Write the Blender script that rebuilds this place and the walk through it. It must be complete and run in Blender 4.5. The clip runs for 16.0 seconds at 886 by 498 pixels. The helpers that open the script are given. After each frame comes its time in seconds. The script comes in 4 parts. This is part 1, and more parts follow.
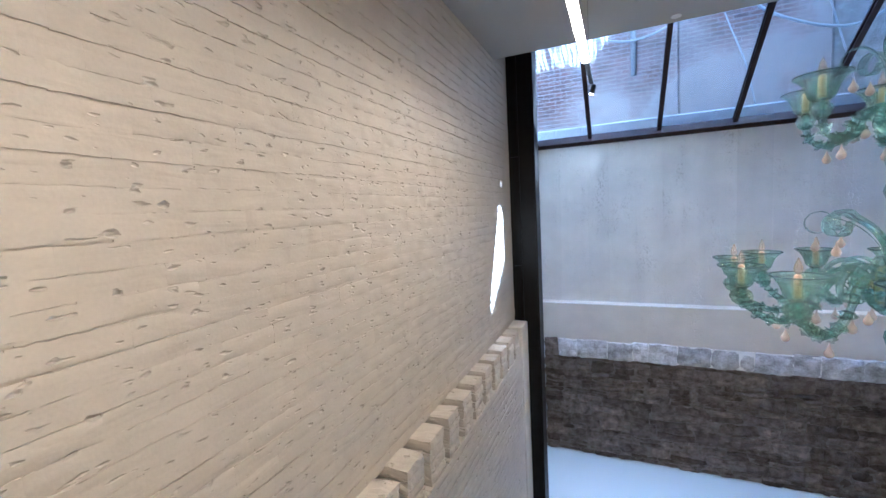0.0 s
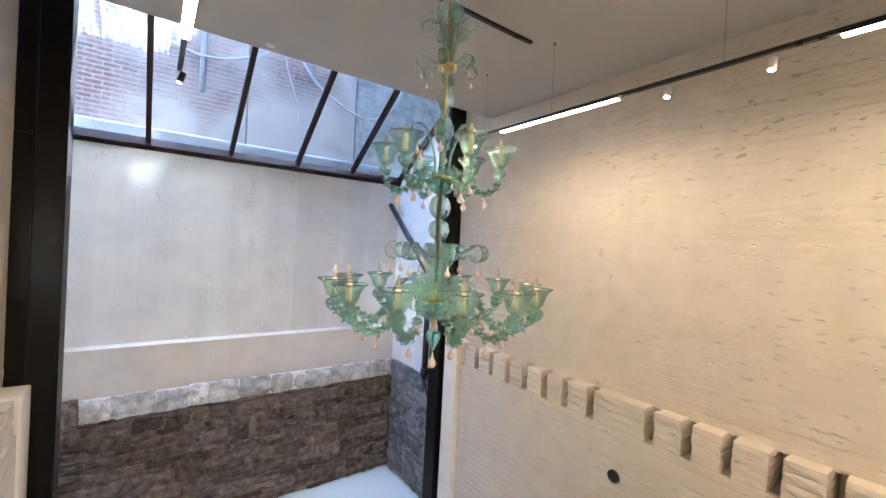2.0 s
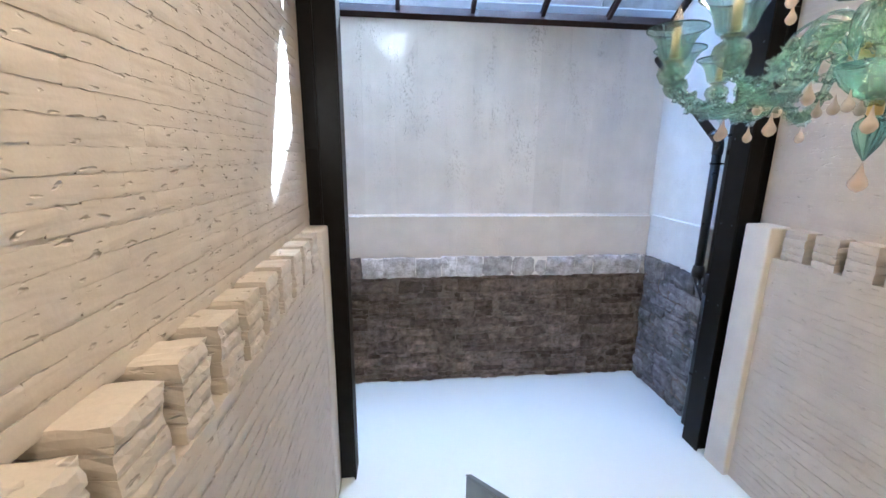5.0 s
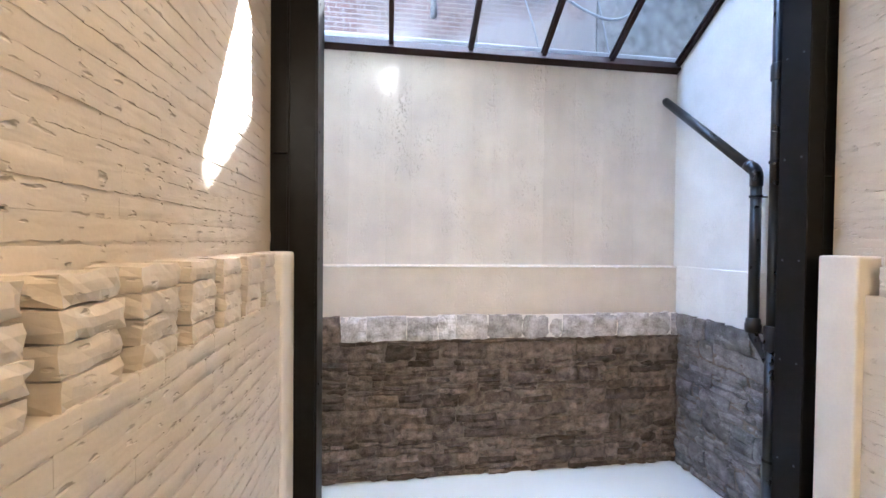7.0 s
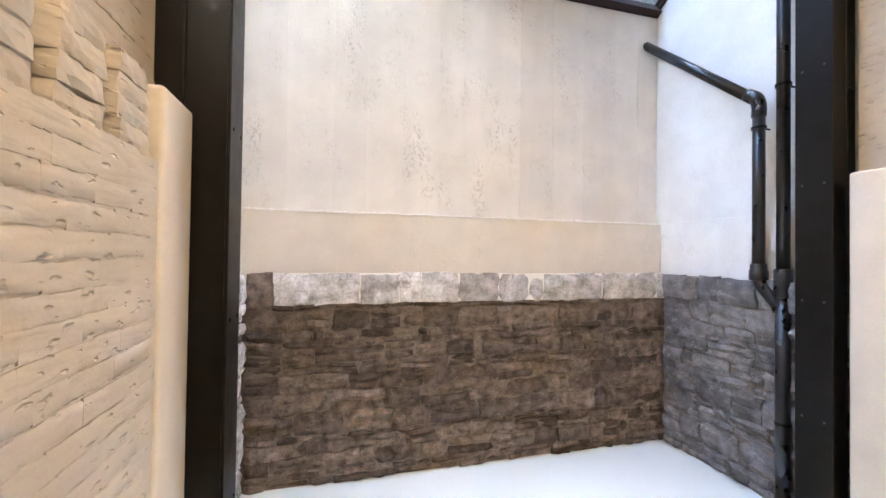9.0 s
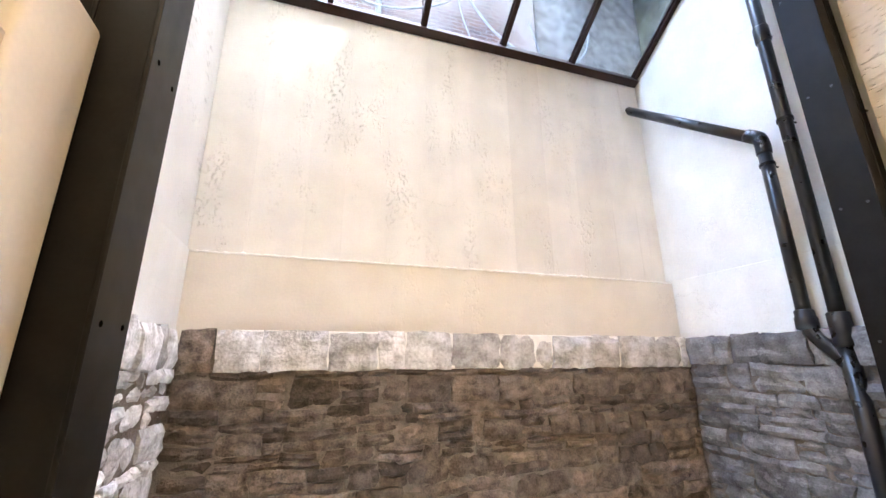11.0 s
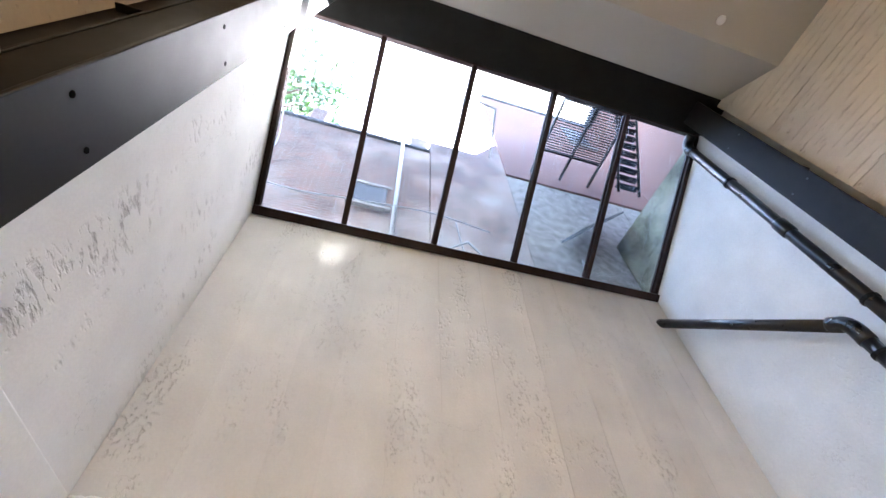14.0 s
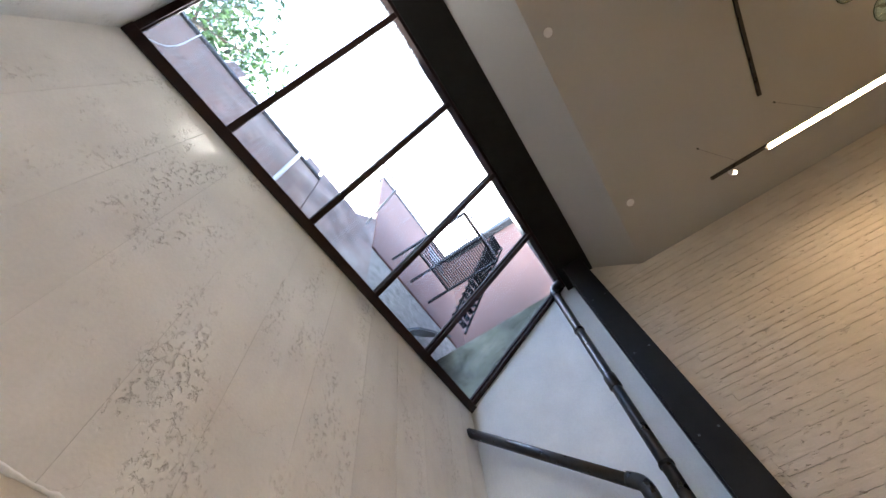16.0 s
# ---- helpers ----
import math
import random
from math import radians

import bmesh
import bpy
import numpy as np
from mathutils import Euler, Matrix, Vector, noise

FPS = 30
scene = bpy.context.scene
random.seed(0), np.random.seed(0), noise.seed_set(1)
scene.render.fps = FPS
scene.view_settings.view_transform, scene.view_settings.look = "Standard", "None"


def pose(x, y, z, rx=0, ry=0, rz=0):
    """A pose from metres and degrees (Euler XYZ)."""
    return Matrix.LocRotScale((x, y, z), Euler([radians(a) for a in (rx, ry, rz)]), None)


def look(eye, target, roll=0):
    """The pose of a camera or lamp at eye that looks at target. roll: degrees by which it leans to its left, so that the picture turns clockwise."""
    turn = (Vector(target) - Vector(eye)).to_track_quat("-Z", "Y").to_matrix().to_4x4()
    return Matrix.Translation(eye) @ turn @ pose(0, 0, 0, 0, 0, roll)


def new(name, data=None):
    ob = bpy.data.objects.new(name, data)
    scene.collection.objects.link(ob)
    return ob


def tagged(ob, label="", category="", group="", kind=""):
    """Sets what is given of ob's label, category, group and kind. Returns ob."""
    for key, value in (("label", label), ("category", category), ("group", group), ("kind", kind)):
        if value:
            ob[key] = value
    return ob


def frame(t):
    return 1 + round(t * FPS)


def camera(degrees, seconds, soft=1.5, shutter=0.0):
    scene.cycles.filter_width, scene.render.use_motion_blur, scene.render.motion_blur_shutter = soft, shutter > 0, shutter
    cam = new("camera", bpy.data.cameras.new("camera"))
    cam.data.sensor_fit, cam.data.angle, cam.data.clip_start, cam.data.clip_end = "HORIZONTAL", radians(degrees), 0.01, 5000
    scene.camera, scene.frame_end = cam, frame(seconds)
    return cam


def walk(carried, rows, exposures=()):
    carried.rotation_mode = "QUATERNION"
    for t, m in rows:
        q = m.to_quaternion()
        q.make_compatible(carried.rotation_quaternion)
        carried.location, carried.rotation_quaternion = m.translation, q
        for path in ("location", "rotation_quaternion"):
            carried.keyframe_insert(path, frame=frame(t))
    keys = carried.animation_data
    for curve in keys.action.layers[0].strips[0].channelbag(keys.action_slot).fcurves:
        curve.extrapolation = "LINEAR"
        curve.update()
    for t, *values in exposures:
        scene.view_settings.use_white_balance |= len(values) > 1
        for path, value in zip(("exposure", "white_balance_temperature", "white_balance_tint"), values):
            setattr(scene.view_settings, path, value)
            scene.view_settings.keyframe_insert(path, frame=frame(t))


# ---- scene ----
cam = camera(95.4, 16.0)
METRES, EYE, TILT, LEAN, TURN = 6.4, 4.0, 0.0, 0.0, 23.7
ROWS = [
    (0.0, 0.0, 0.0, 0.0, -0.27, -5.2, 3.02),
    (0.5, -0.0128, 0.0285, -0.0036, -18.1, -10.03, 0.79),
    (1.0, -0.0258, 0.0508, -0.0063, -34.74, -11.3, -1.86),
    (1.5, -0.0259, 0.0618, -0.011, -48.93, -7.22, -3.35),
    (2.0, -0.0193, 0.0676, -0.0159, -59.34, -0.5, -2.99),
    (2.5, -0.0181, 0.0773, -0.0189, -59.3, 0.3, -2.81),
    (3.0, -0.0136, 0.0924, -0.0329, -49.45, -7.04, -3.58),
    (3.5, -0.0102, 0.1162, -0.0627, -37.53, -18.37, -3.35),
    (4.0, -0.0027, 0.1387, -0.0788, -30.5, -20.98, -2.72),
    (4.5, 0.0119, 0.1605, -0.0939, -30.21, -17.23, -1.74),
    (5.0, 0.0183, 0.189, -0.116, -29.57, -13.08, -0.64),
    (7.5, 0.0767, 0.3383, -0.2243, -33.08, 0.05, -0.92),
    (8.0, 0.088, 0.3705, -0.2517, -35.52, 0.15, -0.97),
    (10.5, 0.1539, 0.4926, -0.3582, -41.04, 9.01, -0.14),
    (11.0, 0.1689, 0.5106, -0.3687, -41.57, 15.85, 0.35),
    (11.5, 0.1782, 0.5277, -0.3797, -41.87, 25.46, 1.19),
    (12.0, 0.185, 0.5279, -0.3743, -40.98, 32.82, 1.53),
    (12.5, 0.1929, 0.5263, -0.3669, -39.93, 39.09, 1.64),
    (13.0, 0.2035, 0.5412, -0.3668, -39.05, 43.72, 1.53),
    (13.5, 0.2222, 0.5815, -0.3666, -39.1, 47.99, 1.56),
    (14.0, 0.2433, 0.6212, -0.3673, -40.41, 52.14, 1.4),
    (14.5, 0.27, 0.6595, -0.3644, -44.15, 58.37, 1.42),
    (15.0, 0.2858, 0.6996, -0.3651, -50.94, 64.68, 2.04),
    (15.5, 0.3002, 0.7364, -0.3619, -62.74, 67.89, 3.49),
    (16.0, 0.324, 0.763, -0.3626, -80.37, 64.64, 5.26),
]
EXPOSURES = [(0.0, 4.55, 4300, 5), (0.5, 4.66, 4780, 6), (2.0, 4.97, 5080, 6), (2.5, 4.96, 5100, 6), (3.0, 4.96, 4880, 6), (4.0, 4.98, 4750, 5), (5.0, 4.98, 4750, 5), (7.5, 5.30, 5650, 8), (8.0, 5.40, 5750, 8), (10.5, 5.57, 6050, 8), (11.0, 5.72, 6100, 8), (12.0, 5.39, 5900, 8), (13.5, 4.96, 6050, 8), (14.5, 4.66, 5850, 8), (15.0, 4.51, 6150, 8), (16.0, 4.28, 6150, 8)]
walk(cam, [(t, pose(0, 0, EYE, TILT, LEAN, TURN) @ pose(METRES * x, METRES * y, METRES * z, 90 + pitch, roll, yaw)) for t, x, y, z, yaw, pitch, roll in ROWS], EXPOSURES)

# ---- world and sun ----
SUN_DIR = Vector((0.9, 1.0, 2.17)).normalized()      # towards the sun
world = bpy.data.worlds.new("sky")
scene.world = world
world.use_nodes = True
wn = world.node_tree
wn.nodes.clear()
sky = wn.nodes.new("ShaderNodeTexSky")
sky.sky_type = "NISHITA"
sky.sun_disc = False
sky.sun_elevation = math.asin(SUN_DIR.z)
sky.sun_rotation = math.atan2(SUN_DIR.x, SUN_DIR.y)
sky.air_density, sky.dust_density, sky.ozone_density = 1.0, 1.6, 0.1
wbg = wn.nodes.new("ShaderNodeBackground")
wbg.inputs["Strength"].default_value = 0.15
wout = wn.nodes.new("ShaderNodeOutputWorld")
wn.links.new(sky.outputs[0], wbg.inputs["Color"])
wn.links.new(wbg.outputs[0], wout.inputs["Surface"])

sun_data = bpy.data.lights.new("sun", "SUN")
sun_data.energy, sun_data.angle, sun_data.color = 5.0, radians(0.5), (1.0, 0.95, 0.88)
sun = new("sun", sun_data)
sun.matrix_world = look(SUN_DIR * 30, (0, 0, 0))

# added lamp for the reflected sun patch on the far wall; source unseen
PATCH_LAMP_AT = (1.05, 5.17, 8.32)
patch_lamp_data = bpy.data.lights.new("added_patch_lamp", "AREA")
patch_lamp_data.shape, patch_lamp_data.size, patch_lamp_data.size_y, patch_lamp_data.spread = "RECTANGLE", 0.25, 0.85, radians(1.5)
patch_lamp_data.energy, patch_lamp_data.color = 0.05, (1.0, 0.93, 0.84)
patch_lamp = new("added_patch_lamp", patch_lamp_data)
patch_lamp.matrix_world = look(PATCH_LAMP_AT, (-0.46, 6.78, 4.6), -24)

LED_STRENGTH = 6.8

# ---- plan, in metres ----
LX, RX = -1.18, 3.17              # upper brick walls
LF, RF = -1.03, 3.02              # fronts of the thicker lower walls
LEDGE, DENT = 2.65, 2.37          # top of the ledge, foot of its blocks
CEIL = 5.56
YB = -7.0                         # unseen wall behind the start, set far back to cut bounced light
AL, AR, AY = -1.25, 3.29, 6.78    # plastered light-well walls
LAND = 2.34                       # upper landing


# ---- mesh helpers ----
def mesh_of(bm, name, material, smooth=False):
    me = bpy.data.meshes.new(name)
    bmesh.ops.recalc_face_normals(bm, faces=bm.faces)
    bm.to_mesh(me)
    bm.free()
    if smooth:
        me.shade_smooth()
    if material:
        me.materials.append(material)
    return me


def part(name, bm, material, parent=None, label="", smooth=False, m=None):
    ob = new(name, bm if isinstance(bm, bpy.types.Mesh) else mesh_of(bm, name, material, smooth))
    if parent:
        ob.parent = parent
    if m is not None:
        ob.matrix_basis = m
    if label:
        ob["label"] = label
    return ob


def thing(name, at, label, category, group="", kind=""):
    e = new(name)
    e.empty_display_size = 0.1
    e.location = at
    return tagged(e, label, category, group, kind)


def add_box(bm, x0, x1, y0, y1, z0, z1, bevel=0.0, segs=1):
    r = bmesh.ops.create_cube(bm, size=1.0)
    for v in r["verts"]:
        v.co = Vector(((x0 + x1) / 2 + v.co.x * (x1 - x0), (y0 + y1) / 2 + v.co.y * (y1 - y0), (z0 + z1) / 2 + v.co.z * (z1 - z0)))
    if bevel:
        edges = list({e for v in r["verts"] for e in v.link_edges})
        bmesh.ops.bevel(bm, geom=edges, offset=bevel, segments=segs, affect="EDGES", profile=0.5)
    return bm


def box(x0, x1, y0, y1, z0, z1, bevel=0.0, segs=1):
    return add_box(bmesh.new(), x0, x1, y0, y1, z0, z1, bevel, segs)


def lathe(bm, profile, segs=20, at=(0, 0, 0), flute=0.0, lobes=8):
    rings = []
    for r, z in profile:
        ring = []
        for k in range(segs):
            a = 2 * math.pi * k / segs
            rr = r * (1 + flute * math.cos(lobes * a))
            ring.append(bm.verts.new((at[0] + rr * math.cos(a), at[1] + rr * math.sin(a), at[2] + z)))
        rings.append(ring)
    for a, b in zip(rings, rings[1:]):
        for k in range(segs):
            bm.faces.new((a[k], a[(k + 1) % segs], b[(k + 1) % segs], b[k]))
    for ring, flip in ((rings[0], True), (rings[-1], False)):
        bm.faces.new(ring[::-1] if flip else ring)
    return bm


def sweep(bm, pts, radius, segs=8, flat=1.0, close=True):
    """A tube along pts; radius: a number or a function of 0..1; flat: its thickness across the plane of the curve."""
    n = len(pts)
    pts = [Vector(p) for p in pts]
    side = None
    rings = []
    for k, p in enumerate(pts):
        d = (pts[min(k + 1, n - 1)] - pts[max(k - 1, 0)]).normalized()
        if side is None:
            side = d.cross(Vector((0, 0, 1)))
            if side.length < 1e-3:
                side = d.cross(Vector((0, 1, 0)))
        side = (side - d * side.dot(d)).normalized()
        up = side.cross(d)
        r = radius(k / (n - 1)) if callable(radius) else radius
        rings.append([bm.verts.new(p + side * (math.cos(2 * math.pi * j / segs) * r) + up * (math.sin(2 * math.pi * j / segs) * r * flat)) for j in range(segs)])
    for a, b in zip(rings, rings[1:]):
        for j in range(segs):
            bm.faces.new((a[j], a[(j + 1) % segs], b[(j + 1) % segs], b[j]))
    if close:
        bm.faces.new(rings[0][::-1])
        bm.faces.new(rings[-1])
    return bm


def spline(points, steps=8):
    """Points on a smooth curve through the given ones."""
    p = [Vector(q) for q in points]
    p = [p[0] * 2 - p[1]] + p + [p[-1] * 2 - p[-2]]
    out = []
    for i in range(1, len(p) - 2):
        a, b, c, d = p[i - 1:i + 3]
        for k in range(steps):
            t = k / steps
            out.append(0.5 * (2 * b + (c - a) * t + (2 * a - 5 * b + 4 * c - d) * t * t + (3 * b - a - 3 * c + d) * t ** 3))
    return out + [p[-2]]


# ---- materials ----
def mat(name, color, rough=0.6, metal=0.0, vary=0.12, scale=6.0, fine=60.0, bump=0.15, bump_size=0.01, dark=None, pieces=0.0, rough_vary=0.1, coat=0.0, spec=0.5):
    m = bpy.data.materials.new(name)
    m.use_nodes = True
    nt = m.node_tree
    N, L = nt.nodes, nt.links
    b = N["Principled BSDF"]
    b.inputs["Metallic"].default_value = metal
    b.inputs["Specular IOR Level"].default_value = spec
    b.inputs["Coat Weight"].default_value = coat
    tc = N.new("ShaderNodeNewGeometry")
    n1, n2 = N.new("ShaderNodeTexNoise"), N.new("ShaderNodeTexNoise")
    n1.inputs["Scale"].default_value, n1.inputs["Detail"].default_value = scale, 6
    n2.inputs["Scale"].default_value, n2.inputs["Detail"].default_value = fine, 4
    for n in (n1, n2):
        L.new(tc.outputs["Position"], n.inputs["Vector"])
    mix = N.new("ShaderNodeMath")
    mix.operation = "MULTIPLY_ADD"
    L.new(n2.outputs["Fac"], mix.inputs[0])
    mix.inputs[1].default_value = 0.45
    L.new(n1.outputs["Fac"], mix.inputs[2])
    ramp = N.new("ShaderNodeValToRGB")
    lo = dark or tuple(c * (1 - vary) for c in color)
    hi = tuple(min(1, c * (1 + vary)) for c in color)
    ramp.color_ramp.elements[0].position, ramp.color_ramp.elements[1].position = 0.5, 0.95
    ramp.color_ramp.elements[0].color, ramp.color_ramp.elements[1].color = (*lo, 1), (*hi, 1)
    L.new(mix.outputs[0], ramp.inputs[0])
    col = ramp.outputs[0]
    if pieces:
        info = N.new("ShaderNodeObjectInfo")
        geo = N.new("ShaderNodeNewGeometry")
        add = N.new("ShaderNodeMath")
        add.operation = "ADD"
        L.new(info.outputs["Random"], add.inputs[0])
        L.new(geo.outputs["Random Per Island"], add.inputs[1])
        fr = N.new("ShaderNodeMath")
        fr.operation = "FRACT"
        L.new(add.outputs[0], fr.inputs[0])
        hsv = N.new("ShaderNodeHueSaturation")
        mr = N.new("ShaderNodeMapRange")
        mr.inputs["To Min"].default_value, mr.inputs["To Max"].default_value = 1 - pieces, 1 + pieces
        L.new(fr.outputs[0], mr.inputs["Value"])
        L.new(mr.outputs[0], hsv.inputs["Value"])
        L.new(col, hsv.inputs["Color"])
        col = hsv.outputs[0]
    L.new(col, b.inputs["Base Color"])
    rr = N.new("ShaderNodeMapRange")
    rr.inputs["To Min"].default_value, rr.inputs["To Max"].default_value = max(0.02, rough - rough_vary), min(1, rough + rough_vary)
    L.new(n1.outputs["Fac"], rr.inputs["Value"])
    L.new(rr.outputs[0], b.inputs["Roughness"])
    bp = N.new("ShaderNodeBump")
    bp.inputs["Strength"].default_value, bp.inputs["Distance"].default_value = bump, bump_size
    L.new(mix.outputs[0], bp.inputs["Height"])
    L.new(bp.outputs[0], b.inputs["Normal"])
    return m


def principled(m):
    return m.node_tree.nodes["Principled BSDF"]


PAINT = mat("painted brick", (0.6, 0.54, 0.46), 0.55, vary=0.06, scale=5, fine=90, bump=0.3, bump_size=0.005, pieces=0.012)
def ridged(m, amount, dist):
    """Adds long uneven paint ridges that run with the courses, and pinholes."""
    nt = m.node_tree
    N, L = nt.nodes, nt.links
    b = principled(m)
    old = b.inputs["Normal"].links[0].from_socket
    geo = N.new("ShaderNodeNewGeometry")
    mp = N.new("ShaderNodeMapping")
    mp.inputs["Scale"].default_value = (3, 3, 15)
    L.new(geo.outputs["Position"], mp.inputs["Vector"])
    n = N.new("ShaderNodeTexNoise")
    n.inputs["Scale"].default_value, n.inputs["Detail"].default_value, n.inputs["Distortion"].default_value = 1.0, 2.5, 0.5
    L.new(mp.outputs[0], n.inputs["Vector"])
    mp2 = N.new("ShaderNodeMapping")
    mp2.inputs["Scale"].default_value = (11, 11, 30)
    L.new(geo.outputs["Position"], mp2.inputs["Vector"])
    v = N.new("ShaderNodeTexNoise")
    v.inputs["Scale"].default_value, v.inputs["Detail"].default_value = 1.3, 1.5
    L.new(mp2.outputs[0], v.inputs["Vector"])
    pit = N.new("ShaderNodeMapRange")
    pit.inputs["From Min"].default_value, pit.inputs["From Max"].default_value = 0.655, 0.79
    pit.inputs["To Min"].default_value, pit.inputs["To Max"].default_value = 0.0, -3.0
    L.new(v.outputs["Fac"], pit.inputs["Value"])
    add = N.new("ShaderNodeMath")
    L.new(n.outputs["Fac"], add.inputs[0])
    L.new(pit.outputs[0], add.inputs[1])
    bp = N.new("ShaderNodeBump")
    bp.inputs["Strength"].default_value, bp.inputs["Distance"].default_value = amount, dist
    L.new(add.outputs[0], bp.inputs["Height"])
    L.new(old, bp.inputs["Normal"])
    L.new(bp.outputs[0], b.inputs["Normal"])
    return m


ridged(PAINT, 0.6, 0.013)
PAINT_SMOOTH = mat("painted render", (0.68, 0.63, 0.55), 0.6, vary=0.06, scale=4, fine=50, bump=0.2, bump_size=0.006)
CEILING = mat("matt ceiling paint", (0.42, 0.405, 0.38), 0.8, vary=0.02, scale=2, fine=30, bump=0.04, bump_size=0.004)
FLOOR = mat("white resin floor", (0.79, 0.87, 0.87), 0.3, vary=0.006, scale=1.2, fine=14, bump=0.01, bump_size=0.003, rough_vary=0.02)
STEEL = mat("dark painted steel", (0.007, 0.0066, 0.0066), 0.45, vary=0.3, scale=9, fine=80, bump=0.05, bump_size=0.003, spec=0.18)
FRAME = mat("brown painted steel", (0.026, 0.013, 0.011), 0.4, vary=0.25, scale=9, fine=70, bump=0.05, bump_size=0.003, spec=0.2)
PIPE = mat("black plastic pipe", (0.012, 0.013, 0.015), 0.3, vary=0.2, scale=12, fine=90, bump=0.04, bump_size=0.002)
STONE = mat("brown rubble stone", (0.145, 0.118, 0.1), 0.85, vary=0.65, scale=11, fine=70, bump=1.0, bump_size=0.025, pieces=0.5)
STONE_GREY = mat("grey rubble stone", (0.18, 0.177, 0.18), 0.85, vary=0.5, scale=9, fine=70, bump=0.8, bump_size=0.02, pieces=0.3)
STONE_WASH = mat("limewashed stone", (0.62, 0.62, 0.64), 0.85, vary=0.3, scale=9, fine=45, bump=0.9, bump_size=0.025, dark=(0.3, 0.29, 0.29), pieces=0.3)
MORTAR = mat("stone mortar", (0.18, 0.155, 0.135), 0.95, vary=0.35, scale=14, fine=90, bump=0.9, bump_size=0.02)


def smeared(m, color, lo, hi):
    """Old lime smeared over the stones, drawn out along the courses."""
    nt = m.node_tree
    N, L = nt.nodes, nt.links
    b = principled(m)
    base = b.inputs["Base Color"].links[0].from_socket
    geo = N.new("ShaderNodeNewGeometry")
    mp = N.new("ShaderNodeMapping")
    mp.inputs["Scale"].default_value = (5, 5, 12)
    L.new(geo.outputs["Position"], mp.inputs["Vector"])
    n = N.new("ShaderNodeTexNoise")
    n.inputs["Scale"].default_value, n.inputs["Detail"].default_value, n.inputs["Roughness"].default_value = 1.0, 8, 0.7
    L.new(mp.outputs[0], n.inputs["Vector"])
    r = N.new("ShaderNodeMapRange")
    r.inputs["From Min"].default_value, r.inputs["From Max"].default_value = lo, hi
    r.inputs["To Max"].default_value = 0.8
    L.new(n.outputs["Fac"], r.inputs["Value"])
    mx = N.new("ShaderNodeMix")
    mx.data_type = "RGBA"
    L.new(r.outputs[0], mx.inputs["Factor"])
    L.new(base, mx.inputs["A"])
    mx.inputs["B"].default_value = (*color, 1)
    L.new(mx.outputs["Result"], b.inputs["Base Color"])


smeared(STONE, (0.3, 0.255, 0.22), 0.58, 0.72)
smeared(STONE_GREY, (0.42, 0.42, 0.43), 0.55, 0.7)
smeared(STONE_WASH, (0.2, 0.19, 0.185), 0.56, 0.7)
smeared(MORTAR, (0.3, 0.265, 0.23), 0.55, 0.68)
PLATE = mat("blackened steel plate", (0.06, 0.065, 0.072), 0.38, metal=0.6, vary=0.3, scale=3, fine=40, bump=0.05, bump_size=0.003)
LIME_AND_LIT_EDGE = mat("white lime and lit edge", (0.9, 0.895, 0.88), 0.8, vary=0.04, scale=20, fine=120, bump=0.4)
# near-black colour that paints the shade inside a bolt hole
HOLE_SHADE = mat("painted hole shade", (0.002, 0.002, 0.002), 0.95, vary=0.2, spec=0.0)
WHITE_PLASTIC = mat("white plastic", (0.75, 0.74, 0.72), 0.5, vary=0.03)
CANDLE = mat("cream candle tube", (0.86, 0.68, 0.52), 0.5, vary=0.06)
BRASS = mat("gilded metal", (0.55, 0.4, 0.16), 0.3, metal=1.0, vary=0.15)


